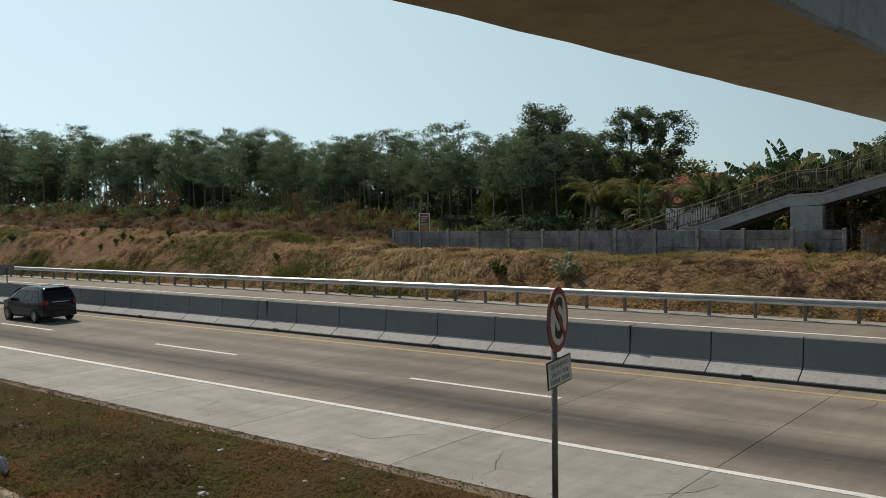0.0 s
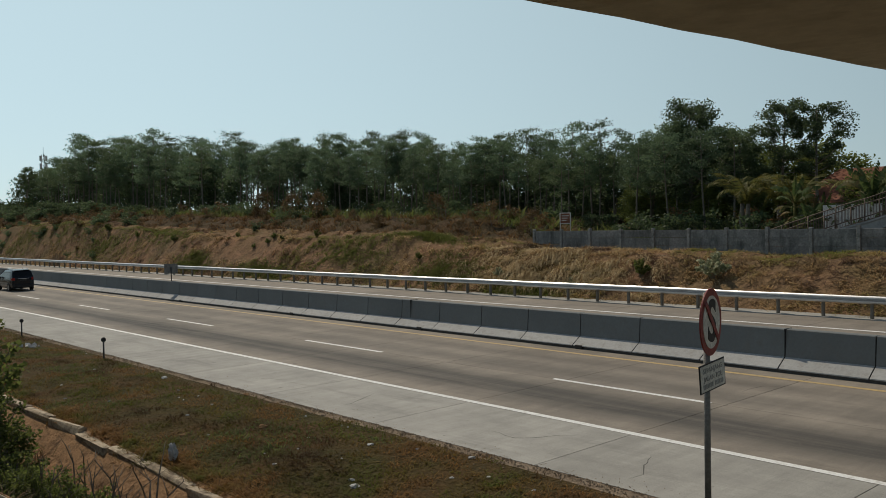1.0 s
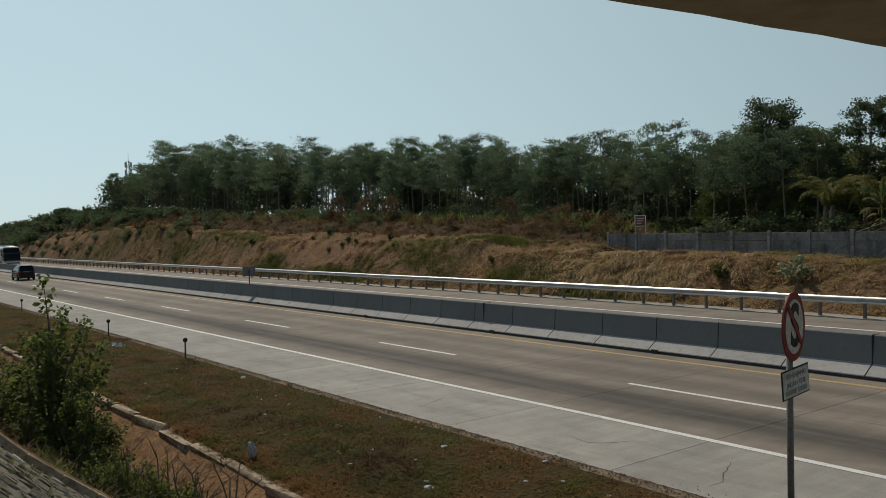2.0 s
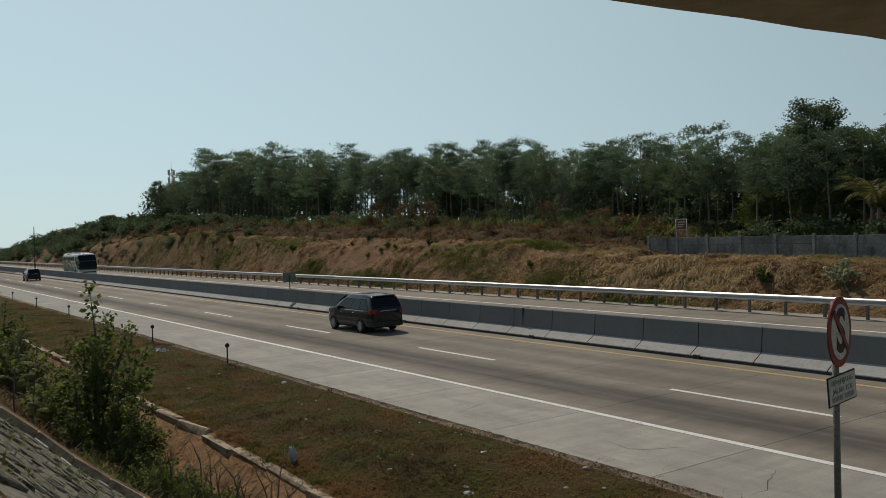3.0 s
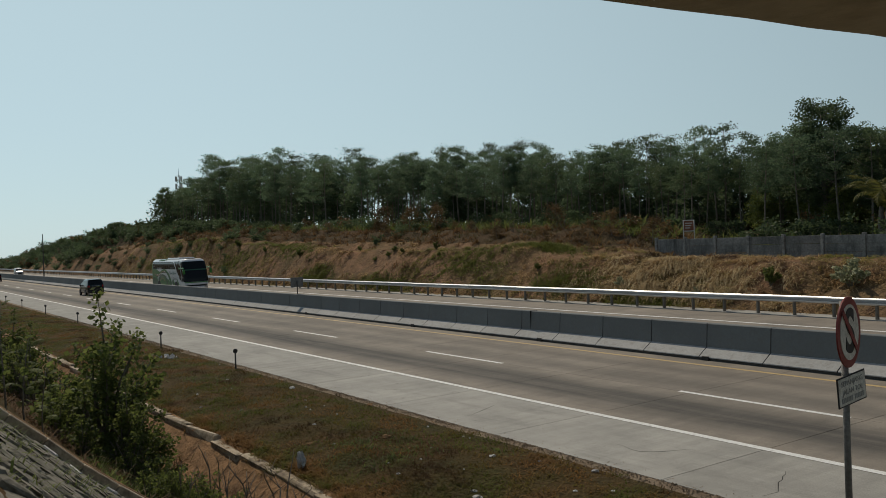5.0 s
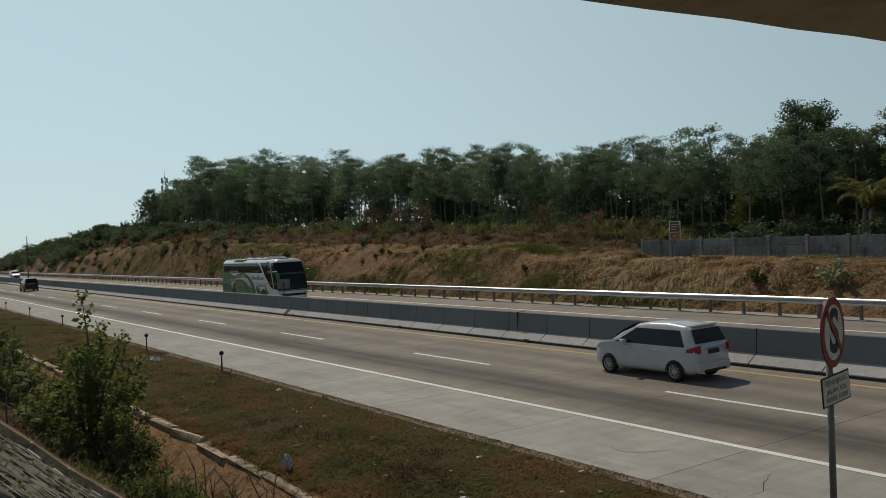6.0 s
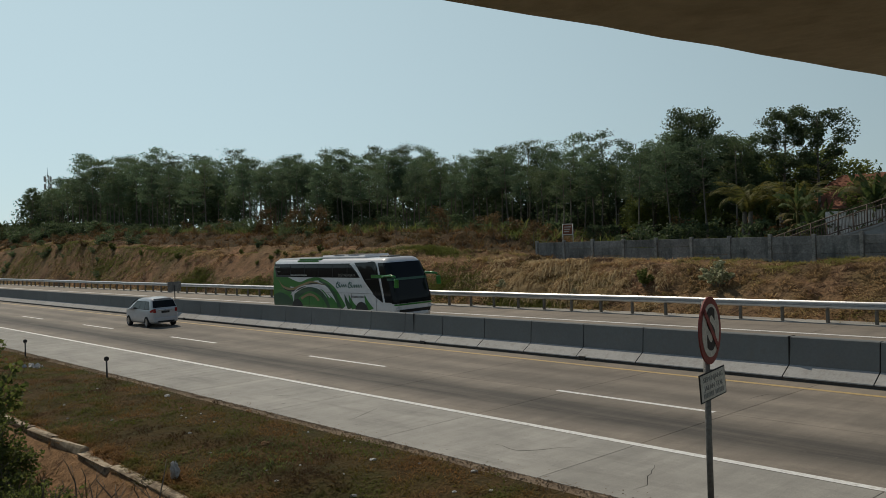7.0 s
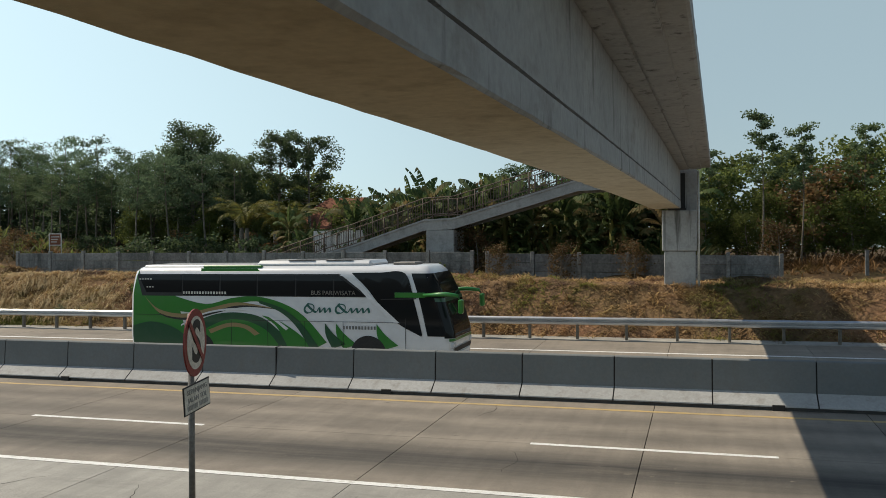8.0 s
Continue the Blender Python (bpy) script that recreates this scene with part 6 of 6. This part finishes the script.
def make_small_things():
    # guide posts beside the shoulder
    gp = empty("guide_post", pose(-20.4, 3.38, road_z(3.4)), "thin dark guide post with a round reflector", "guide post", "guide posts")
    tube_ob("post", [(0, 0, -.3), (0, 0, .66)], [.035, .03], M_STEEL_DARK, gp)
    bm = bmesh.new()
    bmesh.ops.create_cone(bm, cap_ends=True, segments=16, radius1=.085, radius2=.085, depth=.05, matrix=Matrix.Translation((0, 0, .70)) @ Matrix.Rotation(math.pi / 2, 4, "Y"))
    part("reflector", bm, M_BLACK, gp)
    for x in (-30.5, -50.0, -62.5, -75, -86):
        copy_thing(gp, pose(x, 3.42, road_z(3.4), 0, 2 * math.sin(x), 0))
    # marker panel and lamp pole on the median
    ms = empty("marker_sign", pose(-42.6, 15.85, 1.285), "small grey panel on a short post on the median", "road sign")
    tube_ob("post", [(0, 0, 0), (0, 0, .9)], [.035, .035], M_STEEL_DARK, ms)
    part("panel", one_box(-.05, -.45, .48, -.02, .45, 1.12, bevel=.005), M_WALL, ms)
    lp = empty("pole", pose(-143, 15.85, 1.285), "tall thin pole standing on the median", "pole")
    tube_ob("shaft", [(0, 0, 0), (0, 0, 6.9)], [.09, .06], M_STEEL_DARK, lp)
    # red and white board behind the wall
    nb = empty("notice_board", pose(-28.4, 38.2, ground_z(-28.4, 38.2), 0, 0, 25), "small red-framed notice board on two legs", "sign")
    zt = 5.34 - ground_z(-28.4, 38.2)
    for x in (-.36, .36):
        tube_ob("leg", [(x, 0, -.2), (x, 0, zt)], [.035, .035], M_SIGN_WHITE, nb, 6)
    part("panel", one_box(-.34, -.02, zt - .72, .34, .02, zt - .06, bevel=.005), M_ROOF_TILE, nb)
    part("panel_border", one_box(-.38, -.03, zt - .06, .38, .03, zt, bevel=.005), M_SIGN_WHITE, nb)
    part("panel_border", one_box(-.38, -.03, zt - .78, .38, .03, zt - .72, bevel=.005), M_SIGN_WHITE, nb)
    for k, z in enumerate((zt - .22, zt - .38, zt - .54)):
        part("letter_bar", one_box(-.25, -.026, z - .03, .25 - .08 * k, -.021, z + .03), M_SIGN_WHITE, nb)
    fp = empty("fence_post", pose(18.7, 37.0, ground_z(18.7, 37.0)), "square weathered concrete post on the bank top", "post")
    part("shaft", one_box(-.08, -.08, -.3, .08, .08, 1.15, bevel=.015), M_WALL, fp)
    part("cap", one_box(-.09, -.09, 1.152, .09, .09, 1.19, bevel=.01), M_WALL, fp)
    # house behind the banana plants
    h = empty("house", pose(-14.6, 53.5, ground_z(-10, 52) - .3), "whitewashed house with a red clay-tiled roof", "house")
    part("wall", one_box(-3.6, -2.6, -.3, 3.6, 2.6, 3.0), M_HOUSE, h)
    v = [(-4.2, -3.2, 2.9), (4.2, -3.2, 2.9), (4.2, 3.2, 2.9), (-4.2, 3.2, 2.9), (-1.6, 0, 5.3), (1.6, 0, 5.3)]
    mesh_ob("roof", v, [(0, 1, 5, 4), (1, 2, 5), (2, 3, 4, 5), (3, 0, 4), (3, 2, 1, 0)], M_ROOF_TILE, h)
    for x in (-2.2, 1.2):
        part("window", one_box(x, -2.63, 1.0, x + 1.1, -2.58, 2.1), M_GLASS, h)
    part("door", one_box(-.5, -2.64, -.1, .4, -2.58, 2.0), M_BARK, h)
    part("garden_wall", one_box(3.6, -13.9, -.4, 6.8, -13.7, 2.5), M_HOUSE, h)
    # telecom mast beyond the wood
    mt = empty("mast", pose(-402, 116.5, 4.5), "grey lattice telecom mast rising behind the trees", "mast")
    for a in range(3):
        c, s_ = math.cos(a * 2.094), math.sin(a * 2.094)
        tube_ob("leg", [(2.2 * c, 2.2 * s_, -14), (.7 * c, .7 * s_, 37)], [.18, .12], M_POST, mt, 5)
    for k in range(12):
        z = 3 * k
        r = 2.0 - .11 * k
        for a in range(3):
            p, q = a * 2.094, (a + 1) * 2.094
            tube_ob("brace", [(r * math.cos(p), r * math.sin(p), z), (r * math.cos(q), r * math.sin(q), z + 2.6)], [.08, .08], M_POST, mt, 4)
    for a in range(12):
        cx, cy, z = 1.7 * math.cos(a * 1.57 + .4), 1.7 * math.sin(a * 1.57 + .4), (27, 30.5, 34)[a // 4]
        part("antenna", one_box(cx - .3, cy - .3, z, cx + .3, cy + .3, z + 2.4, bevel=.05), M_SIGN_WHITE, mt)
    tube_ob("spike", [(0, 0, 36), (0, 0, 40.5)], [.12, .06], M_POST, mt, 5)


make_small_things()


def make_drain():
    rnd = random.Random(61)
    d = empty("drain_kerb", Matrix(), "broken earth-stained concrete kerb along the roadside drain", "kerb", "", "structure")
    me = []
    for k in range(4):
        bm = one_box(0, -.09, -.22, 1.96, .09, .03, bevel=.02)
        for vert in bm.verts:
            vert.co += Vector((rnd.uniform(-.04, .04), rnd.uniform(-.045, .045), rnd.uniform(-.035, .025)))
        m = bpy.data.meshes.new("kerb_block")
        bm.to_mesh(m)
        bm.free()
        m.materials.append(M_KERB)
        me.append(m)
    for i in range(-20, 6):
        share("kerb_block", me[i % 4], d, pose(i * 2.0, -.97 + rnd.uniform(-.05, .05), -.32 + rnd.uniform(-.04, .03), rnd.uniform(-6, 6), rnd.uniform(-1.5, 1.5), rnd.uniform(-1.5, 1.5)))
    c = empty("slope_kerb", Matrix(), "pale concrete edging beam running down the stone slope", "kerb", "", "structure")
    a, b = Vector((-4.05, -7.3)), Vector((-3.98, -3.6))
    turn = math.degrees(math.atan2(b.y - a.y, b.x - a.x))
    n, step = 7, (b - a).length / 7
    for i in range(n):
        p, q = a.lerp(b, i / n), a.lerp(b, (i + 1) / n)
        zp, zq = ground_z(*p) + .16, ground_z(*q) + .16
        rise = math.degrees(math.atan2(zq - zp, step))
        ob = part("kerb_block", one_box(.006, -.10, -.30, step / math.cos(radians(rise)) - .006, .10, .05, bevel=.015), M_KERB, c)
        ob.matrix_basis = pose(p.x, p.y, zp, 0, -rise, turn)
    for i in range(n):
        p, q = a.lerp(b, i / n), a.lerp(b, (i + 1) / n)
        zp, zq = ground_z(*p) + .17, ground_z(*q) + .17
        rise = math.degrees(math.atan2(zq - zp, step))
        ob = part("stained_course", one_box(.006, .105, -.30, step / math.cos(radians(rise)) - .006, .36, .05, bevel=.015), M_EARTH, c)
        ob.matrix_basis = pose(p.x, p.y, zp, 0, -rise, turn)
    # mortared stone pitching beside the beam
    st = empty("stone_slope", Matrix(), "grey rubble stones set in mortar on the slope", "stone paving", "", "structure")

    def edge(y):
        return a.x + (b.x - a.x) * (y - a.y) / (b.y - a.y) + .12
    ny, nx = 12, 24
    v = []
    for j in range(ny + 1):
        y = -8.0 + 4.1 * j / ny
        for i in range(nx + 1):
            x = edge(y) + 11.0 * i / nx
            v.append((x, y, ground_z(x, y) + .06))
    f = [(j * (nx + 1) + i, j * (nx + 1) + i + 1, (j + 1) * (nx + 1) + i + 1, (j + 1) * (nx + 1) + i) for j in range(ny) for i in range(nx)]
    mesh_ob("mortar", v, f, M_STONE, st, True)
    shapes = []
    for k in range(6):
        bm = one_box(-.20, -.15, -.10, .20, .15, .03, bevel=.03)
        for vert in bm.verts:
            vert.co += Vector((rnd.uniform(-.05, .05), rnd.uniform(-.05, .05), rnd.uniform(-.008, .008)))
        m = bpy.data.meshes.new("stone")
        bm.to_mesh(m)
        bm.free()
        m.materials.append(M_STONE)
        shapes.append(m)
    taken = []
    for _ in range(2600):
        y = rnd.uniform(-7.8, -3.95)
        x, r = edge(y) + .2 + 7.5 * rnd.random() ** 1.4, rnd.uniform(.08, .2)
        if len(taken) > 290 or any((x - p) ** 2 + (y - q) ** 2 < (.78 * (r + w)) ** 2 for p, q, w in taken):
            continue
        taken.append((x, y, r))
        sl = math.degrees(math.atan((ground_z(x, y + .1) - ground_z(x, y - .1)) / .2))
        ob = share("stone", rnd.choice(shapes), st, pose(x, y, ground_z(x, y) + .057, sl, 0, 0) @ pose(0, 0, 0, rnd.uniform(-2, 2), rnd.uniform(-2, 2), rnd.uniform(0, 360)))
        ob.scale = (r / .2, r / .19, 1)
    bits = [(-3.45, -5.75, .34, 35), (-2.9, -5.5, .3, 30), (-3.3, -4.9, .2, 60)]
    for x, y, w, turn in bits:
        rod = part("pipe_offcut", one_box(-w / 2, -.03, 0, w / 2, .03, .05, bevel=.015), M_LITTER)
        sl = math.degrees(math.atan((ground_z(x, y + .1) - ground_z(x, y - .1)) / .2))
        rod.matrix_basis = pose(x, y, ground_z(x, y) + .075, sl, 0, 0) @ pose(0, 0, 0, 0, 0, turn)
        tagged(rod, "short white offcut lying on the stone slope", "litter", "slope litter")


make_drain()


def make_dry_branches():
    rnd = random.Random(81)
    for k, (x, y) in enumerate(((-13.0, -4.1), (-14.6, -4.5), (-8.2, -3.2), (-6.4, -2.9), (-5.7, -2.6), (-5.2, -1.9), (-4.6, -2.3), (-4.1, -1.7), (-7.0, -1.9), (-29.2, 36.4), (-33.5, 37.6), (-41, 38.2), (-47, 37.8), (-53, 38.5), (-24, 40.5), (-19, 40.2))):
        ob = empty("dry_branch", pose(x, y, ground_z(x, y)), "bare pale branch among dry weeds", "branch", "dry branches")
        v, f = [], []
        for j in range(4):
            a = rnd.uniform(0, 6.28)
            h = rnd.uniform(.7, 1.5) * (1.4 if k < 2 else 1)
            reach = rnd.uniform(.3, 1.0)
            pts = [(0, 0, -.1)] + [(math.cos(a) * reach * t + rnd.gauss(0, .05), math.sin(a) * reach * t + rnd.gauss(0, .05), h * t) for t in (.3, .6, .85, 1)]
            tube(v, f, pts, [.022, .018, .014, .009, .004], 5)
            tube(v, f, [pts[2], (pts[2][0] + rnd.gauss(0, .25), pts[2][1] + rnd.gauss(0, .25), pts[2][2] + .35)], [.01, .004], 4)
        mesh_ob("limb", v, f, M_BARK, ob, True)


make_dry_branches()


def make_litter():
    rnd = random.Random(71)
    spots = LITTER + [(12 - 40 * rnd.random() ** 1.2, rnd.uniform(-.5, 3.4), rnd.uniform(.02, .055), int(rnd.random() < .3)) for _ in range(46)]
    for i, (x, y, s, dark) in enumerate(spots):
        bm = bmesh.new()
        bmesh.ops.create_icosphere(bm, subdivisions=2, radius=1)
        for vert in bm.verts:
            vert.co *= rnd.uniform(.6, 1.2)
        bmesh.ops.scale(bm, vec=(s, s * rnd.uniform(.5, .9), s * .45), verts=bm.verts)
        ob = part("clod" if dark else "litter", bm, M_EARTH if dark else M_LITTER)
        ob.matrix_basis = pose(x, y, ground_z(x, y) + s * .15, 0, 0, rnd.uniform(0, 360))
        tagged(ob, "dark dry clod lying in the grass" if dark else "crumpled pale scrap of litter in the verge grass", "clod" if dark else "litter", "verge litter")
    bag = bmesh.new()
    bmesh.ops.create_icosphere(bag, subdivisions=3, radius=.085)
    for vert in bag.verts:
        vert.co *= 1 + .9 * noise.noise(vert.co * 34)
        vert.co.z *= 1.9
    ob = part("plastic_bag", bag, M_LITTER, None, "", False)
    ob.matrix_basis = pose(-5.7, -.60, ground_z(-5.7, -.60) + .16)
    tagged(ob, "crumpled white plastic bag at the drain's edge", "plastic bag")
    bm = bmesh.new()
    for k in range(22):
        x, y, s = rnd.gauss(0, .35), rnd.gauss(0, .14), rnd.uniform(.04, .11)
        r = bmesh.ops.create_icosphere(bm, subdivisions=1, radius=s, matrix=Matrix.Translation((x, y, s * .6)))
        for vert in r["verts"]:
            vert.co += Vector((rnd.uniform(-.4, .4), rnd.uniform(-.4, .4), rnd.uniform(-.4, .3))) * s
    ob = part("rubbish_heap", bm, M_LITTER)
    ob.matrix_basis = pose(-25.9, 2.5, ground_z(-25.9, 2.5), 0, 0, 15)
    tagged(ob, "low pale heap of rubbish on the verge", "rubbish")


LITTER = [(-14.5, 3.06, .12, 0), (-6.3, 1.8, .13, 1), (-3.2, 2.5, .08, 0), (-1.15, 3.4, .09, 0), (-1.4, .8, .10, 0), (-1.7, .95, .07, 0), (-12.4, .6, .07, 0), (-6.75, 3.2, .05, 0), (-5.3, 3.24, .05, 0), (-15.9, .48, .06, 0), (-10.2, 3.5, .13, 1), (-4.2, 1.4, .04, 0), (-2.2, 2.9, .04, 0), (-8.9, 1.2, .05, 0), (-4.9, 2.1, .03, 0), (-3.6, .5, .05, 0), (-10.8, 2.4, .04, 0), (-.4, 2.2, .05, 0), (.6, 1.3, .06, 0), (1.2, 2.6, .04, 0), (-7.4, .4, .09, 1), (-18.0, 2.2, .05, 0), (-2.8, 1.5, .03, 0), (-4.5, -5.6, .07, 0), (-4.3, -4.9, .09, 0)]
make_litter()


# ---- what moves ----
def motions():
    def drive(car, y, turn, keys):
        walk(car, [(t, pose(x, y, road_z(y) + .005, math.degrees(math.atan(.02)) * (1 if turn == 0 else -1), 0, turn)) for t, x in keys])
    drive(dark_suv, 12.35, 180, [(0, -31.3), (1, -64.4), (2, -96.5), (3.3, -131.0), (4, -149.5), (4.7, -168.0), (6, -205.0), (8, -262.0)])
    drive(black_mpv, 12.45, 180, [(0, 68.0), (2.2, -0.7), (3.5, -42.1), (4, -57.8), (4.5, -74.0), (4.7, -80.6), (5.8, -114.4), (6.0, -120.6), (8, -182.0)])
    drive(white_mpv, 12.75, 180, [(t, -7.5 - 31.5 * (t - 6)) for t in (0, 2, 4, 6, 7, 8)])
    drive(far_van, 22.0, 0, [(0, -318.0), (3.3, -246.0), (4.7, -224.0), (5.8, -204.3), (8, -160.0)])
    drive(coach, 20.25, 0, [(0, -201.0), (2, -158.5), (3.3, -130.0), (4, -114.0), (4.7, -97.4), (6, -62.8), (8, -8.7)])


motions()
